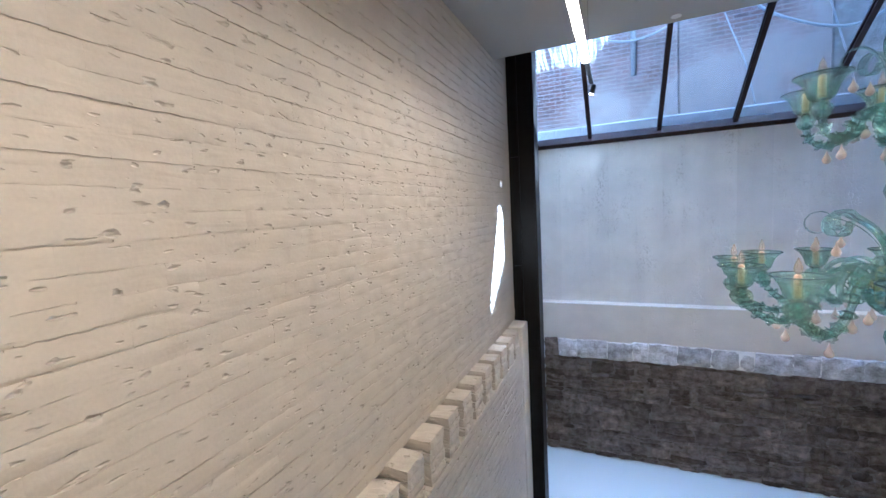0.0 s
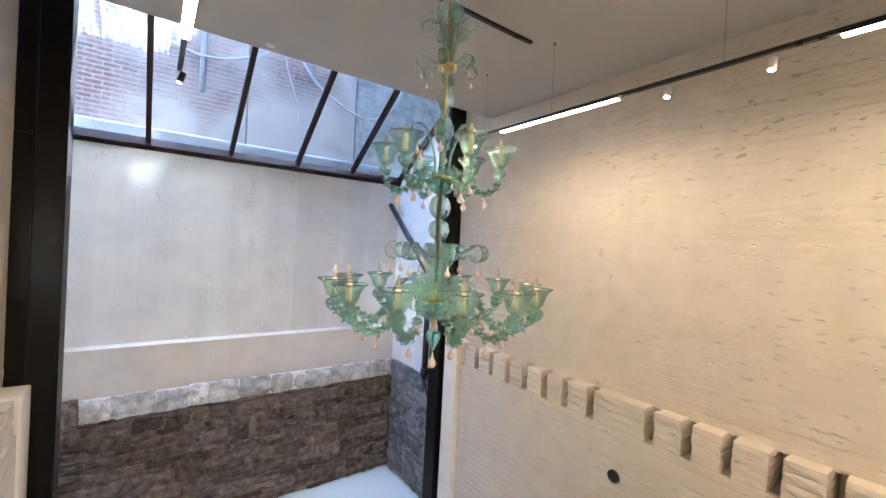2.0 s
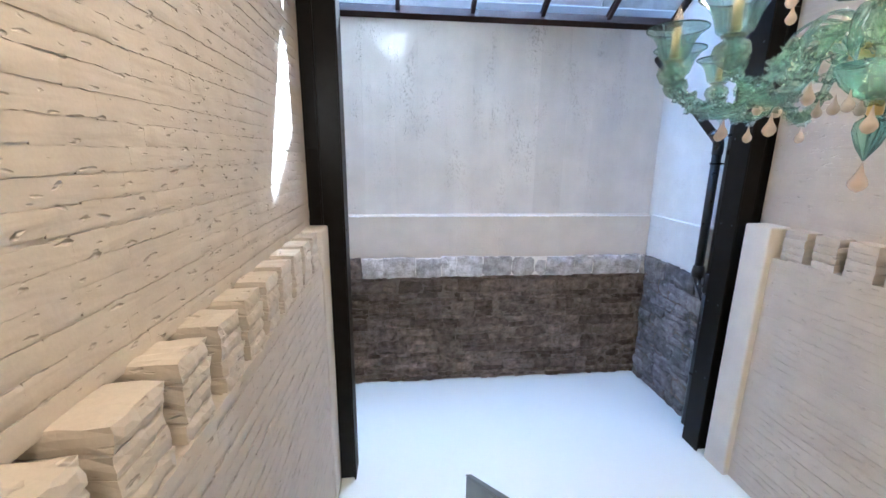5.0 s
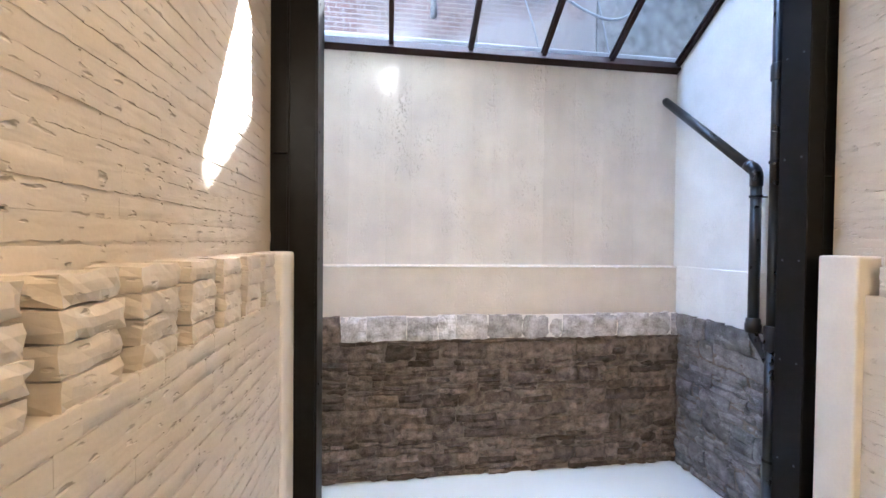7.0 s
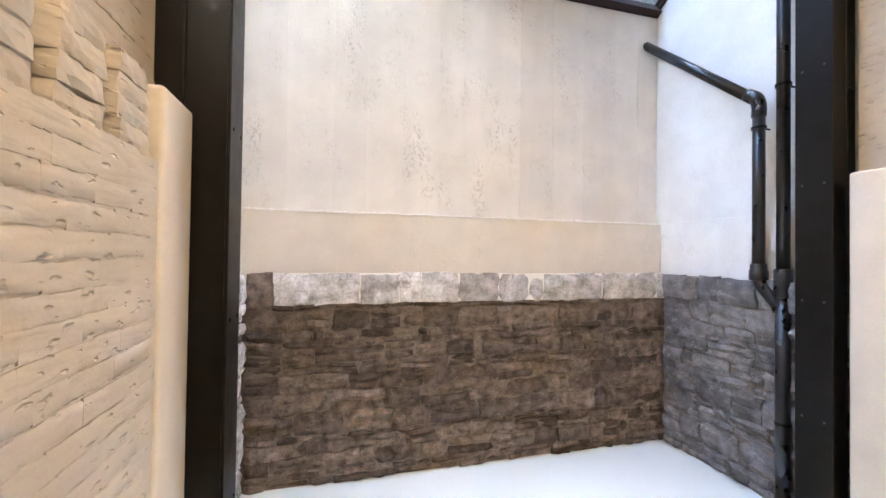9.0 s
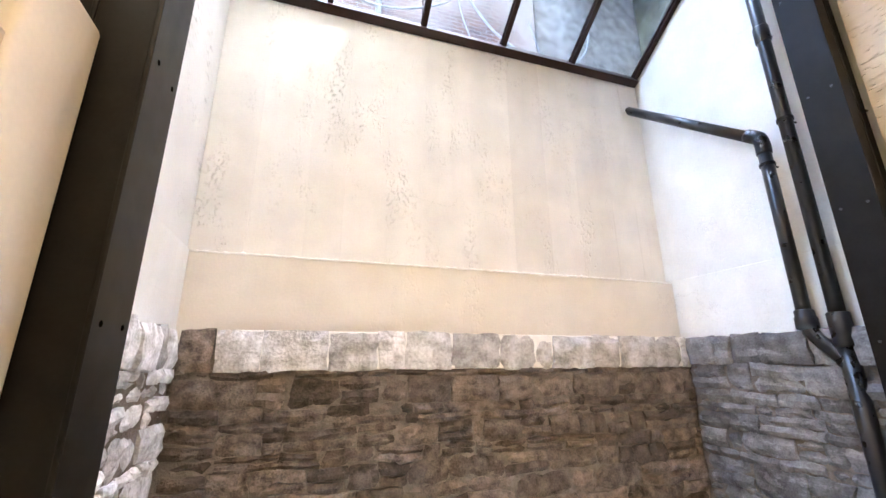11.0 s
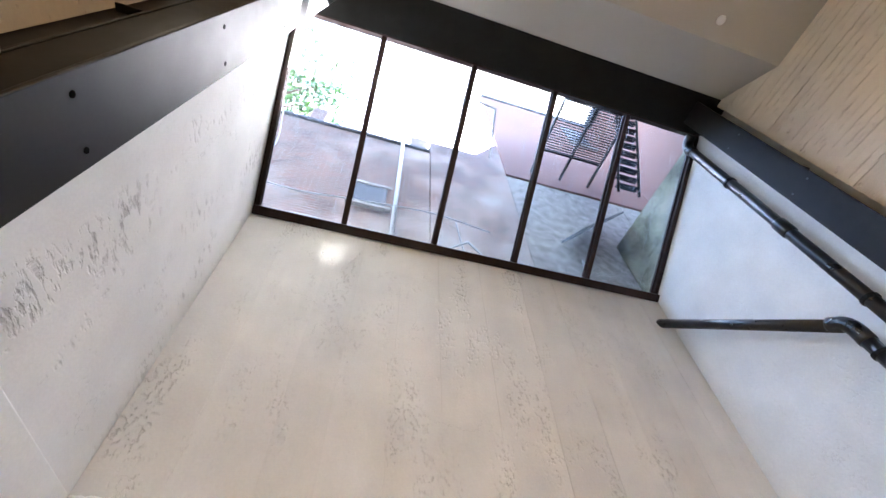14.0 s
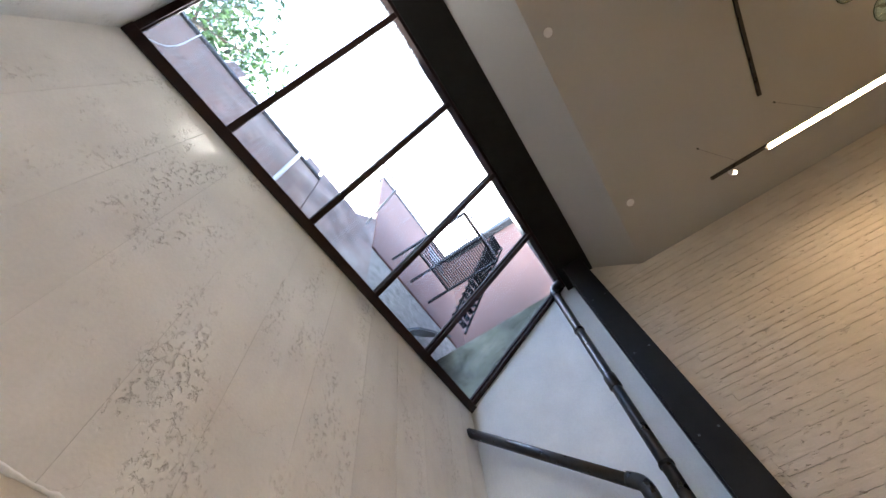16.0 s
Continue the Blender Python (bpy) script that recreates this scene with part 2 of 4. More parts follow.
def plaster(name, color, streak, dark, pits=1.0, long=(1, 1, 0.7)):
    """Trowelled cement: tall vertical bays, blotches, a few hairline marks."""
    m = mat(name, color, 0.7, vary=0.07, scale=3, fine=60, bump=0.3, bump_size=0.008, pieces=0.045)
    nt = m.node_tree
    N, L = nt.nodes, nt.links
    b = principled(m)
    base = b.inputs["Base Color"].links[0].from_socket
    geo = N.new("ShaderNodeNewGeometry")
    mp = N.new("ShaderNodeMapping")
    mp.inputs["Scale"].default_value = (2.3, 2.3, 0.16)
    L.new(geo.outputs["Position"], mp.inputs["Vector"])
    n = N.new("ShaderNodeTexNoise")
    n.inputs["Scale"].default_value, n.inputs["Detail"].default_value = 1.6, 5
    L.new(mp.outputs[0], n.inputs["Vector"])
    r = N.new("ShaderNodeMapRange")
    r.inputs["From Min"].default_value, r.inputs["From Max"].default_value = 0.3, 0.7
    r.inputs["To Min"].default_value, r.inputs["To Max"].default_value = 1 - streak, 1 + streak * 0.5
    L.new(n.outputs["Fac"], r.inputs["Value"])
    hsv = N.new("ShaderNodeHueSaturation")
    L.new(base, hsv.inputs["Color"])
    L.new(r.outputs[0], hsv.inputs["Value"])
    # pitted patches, drawn out with the boards
    mp2 = N.new("ShaderNodeMapping")
    mp2.inputs["Scale"].default_value = (2.6, 2.6, 0.9)
    L.new(geo.outputs["Position"], mp2.inputs["Vector"])
    n2 = N.new("ShaderNodeTexNoise")
    n2.inputs["Scale"].default_value, n2.inputs["Detail"].default_value, n2.inputs["Roughness"].default_value = 1.2, 6, 0.65
    L.new(mp2.outputs[0], n2.inputs["Vector"])
    r3 = N.new("ShaderNodeMapRange")
    r3.inputs["From Min"].default_value, r3.inputs["From Max"].default_value = 0.51, 0.67
    L.new(n2.outputs["Fac"], r3.inputs["Value"])
    mp3 = N.new("ShaderNodeMapping")
    mp3.inputs["Scale"].default_value = long
    L.new(geo.outputs["Position"], mp3.inputs["Vector"])
    n3 = N.new("ShaderNodeTexNoise")
    n3.inputs["Scale"].default_value, n3.inputs["Detail"].default_value = 42, 5
    L.new(mp3.outputs[0], n3.inputs["Vector"])
    hole = N.new("ShaderNodeMapRange")
    hole.inputs["From Min"].default_value, hole.inputs["From Max"].default_value = 0.53, 0.65
    L.new(n3.outputs["Fac"], hole.inputs["Value"])
    rgh = N.new("ShaderNodeMath")
    rgh.operation = "MULTIPLY"
    L.new(hole.outputs[0], rgh.inputs[0])
    L.new(r3.outputs[0], rgh.inputs[1])
    bp2 = N.new("ShaderNodeBump")
    bp2.invert = True
    bp2.inputs["Strength"].default_value, bp2.inputs["Distance"].default_value = min(1.0, 0.95 * pits), 0.012
    L.new(rgh.outputs[0], bp2.inputs["Height"])
    L.new(b.inputs["Normal"].links[0].from_socket, bp2.inputs["Normal"])
    L.new(bp2.outputs[0], b.inputs["Normal"])
    r2 = N.new("ShaderNodeMath")
    r2.operation = "MULTIPLY"
    r2.inputs[1].default_value = 0.3 * pits
    r2.use_clamp = True
    L.new(rgh.outputs[0], r2.inputs[0])
    mx = N.new("ShaderNodeMix")
    mx.data_type = "RGBA"
    L.new(r2.outputs[0], mx.inputs["Factor"])
    L.new(hsv.outputs[0], mx.inputs["A"])
    mx.inputs["B"].default_value = (*dark, 1)
    # hairline cracks
    n4 = N.new("ShaderNodeTexNoise")
    n4.inputs["Scale"].default_value, n4.inputs["Detail"].default_value, n4.inputs["Roughness"].default_value = 0.9, 9, 0.62
    L.new(geo.outputs["Position"], n4.inputs["Vector"])
    sb = N.new("ShaderNodeMath")
    sb.operation = "SUBTRACT"
    sb.inputs[1].default_value = 0.5
    L.new(n4.outputs["Fac"], sb.inputs[0])
    ab = N.new("ShaderNodeMath")
    ab.operation = "ABSOLUTE"
    L.new(sb.outputs[0], ab.inputs[0])
    rc = N.new("ShaderNodeMapRange")
    rc.inputs["From Min"].default_value, rc.inputs["From Max"].default_value = 0.0006, 0.003
    rc.inputs["To Min"].default_value, rc.inputs["To Max"].default_value = 0.2, 0.0
    L.new(ab.outputs[0], rc.inputs["Value"])
    n5 = N.new("ShaderNodeTexNoise")
    n5.inputs["Scale"].default_value, n5.inputs["Detail"].default_value = 1.7, 2
    L.new(geo.outputs["Position"], n5.inputs["Vector"])
    rm = N.new("ShaderNodeMapRange")
    rm.inputs["From Min"].default_value, rm.inputs["From Max"].default_value = 0.53, 0.6
    L.new(n5.outputs["Fac"], rm.inputs["Value"])
    cm = N.new("ShaderNodeMath")
    cm.operation = "MULTIPLY"
    L.new(rc.outputs[0], cm.inputs[0])
    L.new(rm.outputs[0], cm.inputs[1])
    mk = N.new("ShaderNodeMix")
    mk.data_type = "RGBA"
    L.new(cm.outputs[0], mk.inputs["Factor"])
    L.new(mx.outputs["Result"], mk.inputs["A"])
    mk.inputs["B"].default_value = (*(c * 0.5 for c in dark), 1)
    L.new(mk.outputs["Result"], b.inputs["Base Color"])
    return m


PLASTER = plaster("cement plaster", (0.75, 0.735, 0.7), 0.06, (0.36, 0.325, 0.28), 1.1)
PLASTER_SIDE = plaster("pale cement plaster", (0.8, 0.81, 0.79), 0.03, (0.42, 0.4, 0.37), 0.35)
PLASTER_SCARRED = plaster("scarred pale cement plaster", (0.74, 0.74, 0.72), 0.03, (0.16, 0.15, 0.13), 1.5, (1, 0.3, 0.8))
PLASTER_BAND = plaster("smooth plaster band", (0.76, 0.725, 0.665), 0.0, (0.52, 0.47, 0.41), 0.4)


def glass_mat(name, color, transmission, rough, ior=1.45, spec=0.5):
    m = bpy.data.materials.new(name)
    m.use_nodes = True
    b = principled(m)
    b.inputs["Base Color"].default_value = (*color, 1)
    b.inputs["Transmission Weight"].default_value = transmission
    b.inputs["Roughness"].default_value = rough
    b.inputs["IOR"].default_value = ior
    return m


def blown(name, tint, body, clear):
    """Thin blown glass: a tinted see-through wall with a glossy coloured body."""
    m = bpy.data.materials.new(name)
    m.use_nodes = True
    nt = m.node_tree
    N, L = nt.nodes, nt.links
    b = principled(m)
    b.inputs["Base Color"].default_value = (*body, 1)
    b.inputs["Roughness"].default_value = 0.02
    b.inputs["IOR"].default_value = 1.5
    b.inputs["Transmission Weight"].default_value = 0.96
    t = N.new("ShaderNodeBsdfTransparent")
    t.inputs["Color"].default_value = (*tint, 1)
    mx = N.new("ShaderNodeMixShader")
    mx.inputs[0].default_value = clear
    L.new(b.outputs[0], mx.inputs[1])
    L.new(t.outputs[0], mx.inputs[2])
    L.new(mx.outputs[0], N["Material Output"].inputs["Surface"])
    return m


GLASS = blown("aqua blown glass", (0.84, 0.93, 0.885), (0.55, 0.72, 0.64), 0.45)
GLASS_CUP = blown("thin aqua cup glass", (0.86, 0.945, 0.9), (0.68, 0.85, 0.76), 0.68)
GLASS_RIM = blown("dark aqua rim glass", (0.3, 0.45, 0.41), (0.12, 0.22, 0.19), 0.15)
GLASS_DEEP = blown("deep aqua blown glass", (0.6, 0.83, 0.8), (0.4, 0.72, 0.68), 0.3)
GLASS_DROP = blown("milky amber glass drop", (0.98, 0.94, 0.89), (0.93, 0.8, 0.7), 0.12)
principled(GLASS_DROP).inputs["Transmission Weight"].default_value = 0.45
GLASS_BULB = blown("clear bulb glass", (0.98, 0.93, 0.86), (0.95, 0.82, 0.7), 0.4)
principled(GLASS_BULB).inputs["Transmission Weight"].default_value = 0.7
GLASS_GOLD = blown("gold-flecked blown glass", (0.95, 0.93, 0.78), (0.82, 0.86, 0.66), 0.35)


def pane_mat():
    m = bpy.data.materials.new("dusty window glass")
    m.use_nodes = True
    nt = m.node_tree
    N, L = nt.nodes, nt.links
    b = principled(m)
    b.inputs["Transmission Weight"].default_value, b.inputs["Roughness"].default_value, b.inputs["IOR"].default_value = 1.0, 0.0, 1.02
    d = N.new("ShaderNodeBsdfTranslucent")
    d.inputs["Color"].default_value = (0.75, 0.82, 0.95, 1)
    geo = N.new("ShaderNodeNewGeometry")
    mp = N.new("ShaderNodeMapping")
    mp.inputs["Scale"].default_value = (20, 1.8, 1.8)
    L.new(geo.outputs["Position"], mp.inputs["Vector"])
    n = N.new("ShaderNodeTexNoise")
    n.inputs["Scale"].default_value, n.inputs["Detail"].default_value = 2.0, 8
    L.new(mp.outputs[0], n.inputs["Vector"])
    r = N.new("ShaderNodeMapRange")
    r.inputs["From Min"].default_value, r.inputs["From Max"].default_value = 0.46, 0.78
    r.inputs["To Min"].default_value, r.inputs["To Max"].default_value = 0.005, 0.1
    L.new(n.outputs["Fac"], r.inputs["Value"])
    mx = N.new("ShaderNodeMixShader")
    L.new(r.outputs[0], mx.inputs[0])
    L.new(b.outputs[0], mx.inputs[1])
    L.new(d.outputs[0], mx.inputs[2])
    L.new(mx.outputs[0], N["Material Output"].inputs["Surface"])
    return m


PANE = pane_mat()


def glow(name, color, strength):
    m = bpy.data.materials.new(name)
    m.use_nodes = True
    b = principled(m)
    b.inputs["Base Color"].default_value = (*color, 1)
    b.inputs["Emission Color"].default_value = (*color, 1)
    b.inputs["Emission Strength"].default_value = strength
    return m


LED = glow("warm led tube", (1.0, 0.66, 0.36), LED_STRENGTH)
SPOT_TIP = glow("warm spot lens", (1.0, 0.75, 0.5), 2.0)

# ---- large structure ----
def structure(name, bm, material, label, category, smooth=False):
    return tagged(part(name, bm, material, None, "", smooth), label, category, kind="structure")


structure("floor", box(AL - 0.4, AR + 0.4, YB, AY + 0.3, -0.15, 0.0), FLOOR, "glossy white seamless resin floor", "floor")
# unseen landing, kept dark so less daylight bounces off it
structure("landing", box(LF - 0.1, 0.1, YB, 0.45, LAND - 0.2, LAND), PLATE, "plain unseen landing at the stair head, kept dark", "floor")
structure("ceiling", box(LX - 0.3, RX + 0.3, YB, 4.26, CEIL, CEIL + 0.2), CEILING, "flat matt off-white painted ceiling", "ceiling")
bm = bmesh.new()
prof = [(4.26, CEIL), (4.72, 5.97), (4.72, 6.17), (4.26, CEIL + 0.2)]
a = [bm.verts.new((LX - 0.3, y, z)) for y, z in prof]
b = [bm.verts.new((RX + 0.3, y, z)) for y, z in prof]
bm.faces.new(a)
bm.faces.new(b[::-1])
for k in range(4):
    bm.faces.new((a[k], a[(k + 1) % 4], b[(k + 1) % 4], b[k]))
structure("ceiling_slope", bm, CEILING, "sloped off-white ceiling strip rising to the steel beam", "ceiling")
# unseen wall, grey rather than white to lower the bounced light
structure("wall_back", box(LX - 0.3, RX + 0.3, YB - 0.2, YB, -0.15, CEIL + 0.2), CEILING, "plain grey unseen wall closing the room behind the landing", "wall")

GROOVES = (4.40, 4.13, 3.86, 3.59, 3.33, 3.06, 2.80, 2.53, 2.26, 1.98, 1.70, 1.43, 1.16, 0.88, 0.60, 0.33, 0.06, -0.22, -0.5, -0.78, -1.06, -1.34, -1.62, -1.9)
WALLS = {}
for side, up, lo, s in (("left", LX, LF, -1), ("right", RX, RF, 1)):
    x0, x1 = sorted((up + s * 0.006, up + s * 0.5))
    WALLS[side, "upper"] = structure("wall_%s_upper" % side, box(x0, x1, YB, 4.78, LEDGE - 0.02, 6.2), PAINT, "cream painted brick upper wall with rough worn courses", "wall")
    x0, x1 = sorted((lo + s * 0.006, up + s * 0.5))
    WALLS[side, "lower"] = structure("wall_%s_lower" % side, box(x0, x1, YB, 4.44, -0.05, DENT), PAINT, "cream painted brick lower wall under a notched ledge", "wall")
    x0, x1 = sorted((up + s * 0.16, up + s * 0.5))
    structure("wall_%s_ledge" % side, box(x0, x1, YB, 4.44, DENT - 0.001, LEDGE - 0.02), PAINT_SMOOTH, "recessed painted brick band behind the ledge blocks", "wall")
    x0, x1 = sorted((lo + (0.01 if s < 0 else -0.06), up + s * 0.5))
    structure("wall_%s_end" % side, box(x0, x1, 4.44, 4.745 if s < 0 else 4.72, -0.05, LEDGE, 0.02, 3), PAINT_SMOOTH, "smooth rendered rounded end of the painted brick wall", "wall", True)
    # light well side wall
    ax = AL if s < 0 else AR
    x0, x1 = sorted((ax, ax + s * 0.3))
    bm = bmesh.new()
    prof = [(4.79, 1.86), (AY + 0.3, 1.86), (AY + 0.3, 4.86), (6.76, 5.06), (5.17, 6.12), (4.79, 6.3)]
    ea, eb = [bm.verts.new((x0, y, z)) for y, z in prof], [bm.verts.new((x1, y, z)) for y, z in prof]
    bm.faces.new(ea)
    bm.faces.new(eb[::-1])
    for k in range(6):
        bm.faces.new((ea[k], ea[(k + 1) % 6], eb[(k + 1) % 6], eb[k]))
    structure("wall_%s_well" % side, bm, PLASTER_SCARRED if s < 0 else PLASTER_SIDE, "pale cement plastered side wall of the light well", "wall")
    x0, x1 = sorted((ax - s * 0.05, ax - s * 0.002))
    structure("wall_%s_well_band" % side, box(x0, x1, 4.79, AY - 0.13, 1.79, 2.45, 0.008, 2), PLASTER_SIDE, "pale plaster band above the stone on the side wall", "wall")
WALL_FAR = structure("wall_far", box(AL, AR, AY, AY + 0.3, 1.86, 5.0), PLASTER, "grey-beige cement plaster wall with vertical trowel bays", "wall")
bm = bmesh.new()
rb = random.Random(8)
n = 120
va, vb, vc = [], [], []
for k in range(n + 1):
    x = AL + 0.05 + (AR - AL - 0.1) * k / n
    j = rb.uniform(-0.004, 0.004) - (0.018 if rb.random() < 0.05 else 0)
    va.append(bm.verts.new((x, AY - 0.13, 1.79 + rb.uniform(-0.012, 0.006))))
    vb.append(bm.verts.new((x, AY - 0.13 + rb.uniform(0, 0.0004), 2.435 + j)))
    vc.append(bm.verts.new((x, AY - 0.002, 2.455 + j * 0.4)))
for k in range(n):
    bm.faces.new((va[k], va[k + 1], vb[k + 1], vb[k]))
    bm.faces.new((vb[k], vb[k + 1], vc[k + 1], vc[k]))
vd = [bm.verts.new((v.co.x, AY - 0.002, v.co.z)) for v in (va[0], va[-1])]
bm.faces.new(va[::-1] + [vd[0], vd[1]][::1])
bm.faces.new((va[0], vb[0], vc[0], vd[0]))
bm.faces.new((va[-1], vd[1], vc[-1], vb[-1]))
structure("wall_far_band", bm, PLASTER_BAND, "smooth beige plaster band with a chipped upper edge", "wall")
# bead added along the band; its white paints the lit upper edge
bm = bmesh.new()
pts = [Vector((AL + 0.06 + (AR - AL - 0.12) * k / 220, AY - 0.131 + rb.uniform(-0.002, 0.002), 2.436 + rb.uniform(-0.0025, 0.0025))) for k in range(221)]
fat = [0.0085 * rb.uniform(0.6, 1.4) + (rb.uniform(0.006, 0.014) if rb.random() < 0.03 else 0) for k in range(221)]
sweep(bm, pts, lambda u: fat[int(round(u * 220))], 7)
structure("trim", bm, LIME_AND_LIT_EDGE, "white crumbly bead painting the lit edge of the plaster band", "trim", True)
structure("wall_far_stone", box(AL, AR, AY - 0.2, AY + 0.3, -0.05, 1.78), MORTAR, "dark mortar core of the rubble stone wall", "wall")
structure("wall_left_stone", box(AL - 0.3, AL + 0.07, 4.79, AY - 0.2, -0.05, 1.78), MORTAR, "dark mortar core of the side stone wall", "wall")
structure("wall_right_stone", box(AR - 0.08, AR + 0.3, 4.79, AY - 0.2, -0.05, 1.78), MORTAR, "dark mortar core of the side stone wall", "wall")

# stair under the walker, and its solid balustrade
stair = thing("staircase", (0, 0, 0), "straight white stair between the brick wall and a dark balustrade", "staircase", kind="structure")
for k in range(12):
    z = LAND - 0.18 * (k + 1)
    part("step", box(LF + 0.012, 0.05, 0.45 + 0.235 * k, 0.45 + 0.235 * (k + 1), max(0.0, z - 0.36), z, 0.006), FLOOR, stair)
def sloped_plate(profile, x0, x1, bevel):
    bm = bmesh.new()
    va = [bm.verts.new((x0, y, z)) for y, z in profile]
    vb = [bm.verts.new((x1, y, z)) for y, z in profile]
    bm.faces.new(va)
    bm.faces.new(vb[::-1])
    n = len(profile)
    for k in range(n):
        bm.faces.new((va[k], va[(k + 1) % n], vb[(k + 1) % n], vb[k]))
    bmesh.ops.bevel(bm, geom=bm.edges[:], offset=bevel, segments=1, affect="EDGES")
    return bm


balustrade = thing("balustrade", (0, 0, 0), "solid dark steel plate balustrade sloping down the stair", "balustrade")
part("panel", sloped_plate([(3.545, 0.0), (3.545, 1.036), (0.45, LAND + 1.076), (0.45, LAND - 0.3), (3.1, 0.0)], 0.058, 0.092, 0.002), PLATE, balustrade)
part("top_edge", sloped_plate([(3.55, 1.038), (3.55, 1.05), (0.45, LAND + 1.09), (0.45, LAND + 1.078)], 0.055, 0.095, 0.002), PLATE, balustrade, "worn steel top edge")

# ---- steel frame ----
def column(x_face, s, yc):
    c = thing("steel_column", (x_face, yc, 0), "black painted steel column with paired bolt holes", "column", "steel columns")
    def rel(x0, x1, y0, y1, z0, z1, bv=0.004):
        xa, xb = sorted((s * x0, s * x1))
        return box(xa, xb, y0, y1, z0, z1, bv, 2)
    part("flange", rel(0.0, 0.016, -0.12, 0.12, 0, 5.94), STEEL, c)
    part("web", rel(0.017, 0.19, -0.085, 0.085, 0, 5.94), STEEL, c)
    part("back_flange", rel(0.191, 0.206, -0.088, 0.12, 0, 5.94), STEEL, c)
    part("packer", rel(0.207, 0.376 if s < 0 else 0.346, -0.055, 0.115, 0, 5.94), STEEL, c)
    # raised discs, nothing drilled: dark colour stands for the shade in the holes
    for z in (0.9, 1.75, 2.6, 3.45, 4.3, 5.15):
        for y in (-0.07, 0.07):
            bmh = lathe(bmesh.new(), [(0.009, 0.0), (0.009, 0.002), (0.005, 0.0025)], 10)
            part("bolt_hole_disc", bmh, HOLE_SHADE if s < 0 else PLATE, c, m=pose(-s * 0.0005, y, z, 0, -90 * s, 0))
    for z in (3.3, 4.6):
        part("tie_bracket", rel(0.207, 0.30, -0.085, -0.056, z, z + 0.012, 0.002), STEEL, c)
    return c


column(-0.87, -1, 4.84)
column(2.93, 1, 4.91)
beam = thing("steel_beam", (1.0, 4.91, 5.95), "black painted steel beam across the head of the light well", "beam")
part("bottom_flange", box(-2.25, 2.29, -0.2, 0.2, 0.0, 0.02, 0.003), STEEL, beam)
part("web", box(-2.25, 2.29, -0.19, 0.19, 0.021, 0.3, 0.003), STEEL, beam)

# ---- skylight ----
SY0, SZ0, SY1, SZ1 = 5.17, 6.08, 6.76, 5.03
slope = math.degrees(math.atan2(SZ0 - SZ1, SY1 - SY0))
RUN = math.hypot(SY1 - SY0, SZ0 - SZ1)
skylight = thing("skylight", (0, SY0, SZ0), "sloping skylight with brown steel bars and dusty panes", "skylight", kind="structure")
skylight.rotation_euler = (-radians(slope), 0, 0)
BARS = (AL + 0.03, -0.39, 0.55, 1.46, 2.35, AR - 0.03)
for k, x in enumerate(BARS):
    bm = bmesh.new()
    w = 0.027
    add_box(bm, x - w, x + w, 0, RUN, -0.055, -0.04, 0.002)
    add_box(bm, x - 0.008, x + 0.008, 0, RUN, -0.04, 0.0, 0.001)
    add_box(bm, x - w, x + w, 0, RUN, 0.0, 0.03, 0.002)
    part("bar", bm, FRAME, skylight)
part("head_rail", box(AL + 0.01, AR - 0.01, -0.06, 0.0, -0.06, 0.05, 0.004), FRAME, skylight)
part("sill_rail", box(AL + 0.01, AR - 0.01, RUN - 0.03, RUN + 0.06, -0.1, 0.035, 0.004), FRAME, skylight)
for x0, x1 in zip(BARS, BARS[1:]):
    p = part("pane", box(x0 + 0.01, x1 - 0.01, -0.01, RUN + 0.01, 0.008, 0.014), PANE, skylight, "dusty rain-streaked pane")
    p.visible_shadow = False
structure("roof_apron", box(AL - 0.3, AR + 0.3, AY + 0.02, AY + 0.32, 4.94, 5.0, 0.01), PLASTER_SIDE, "pale lead-covered wall top outside the skylight", "roof")
structure("roof", box(-4.0, 6.0, YB - 0.3, 5.11, 6.26, 6.5), PLASTER_SIDE, "flat slab over the room", "roof")
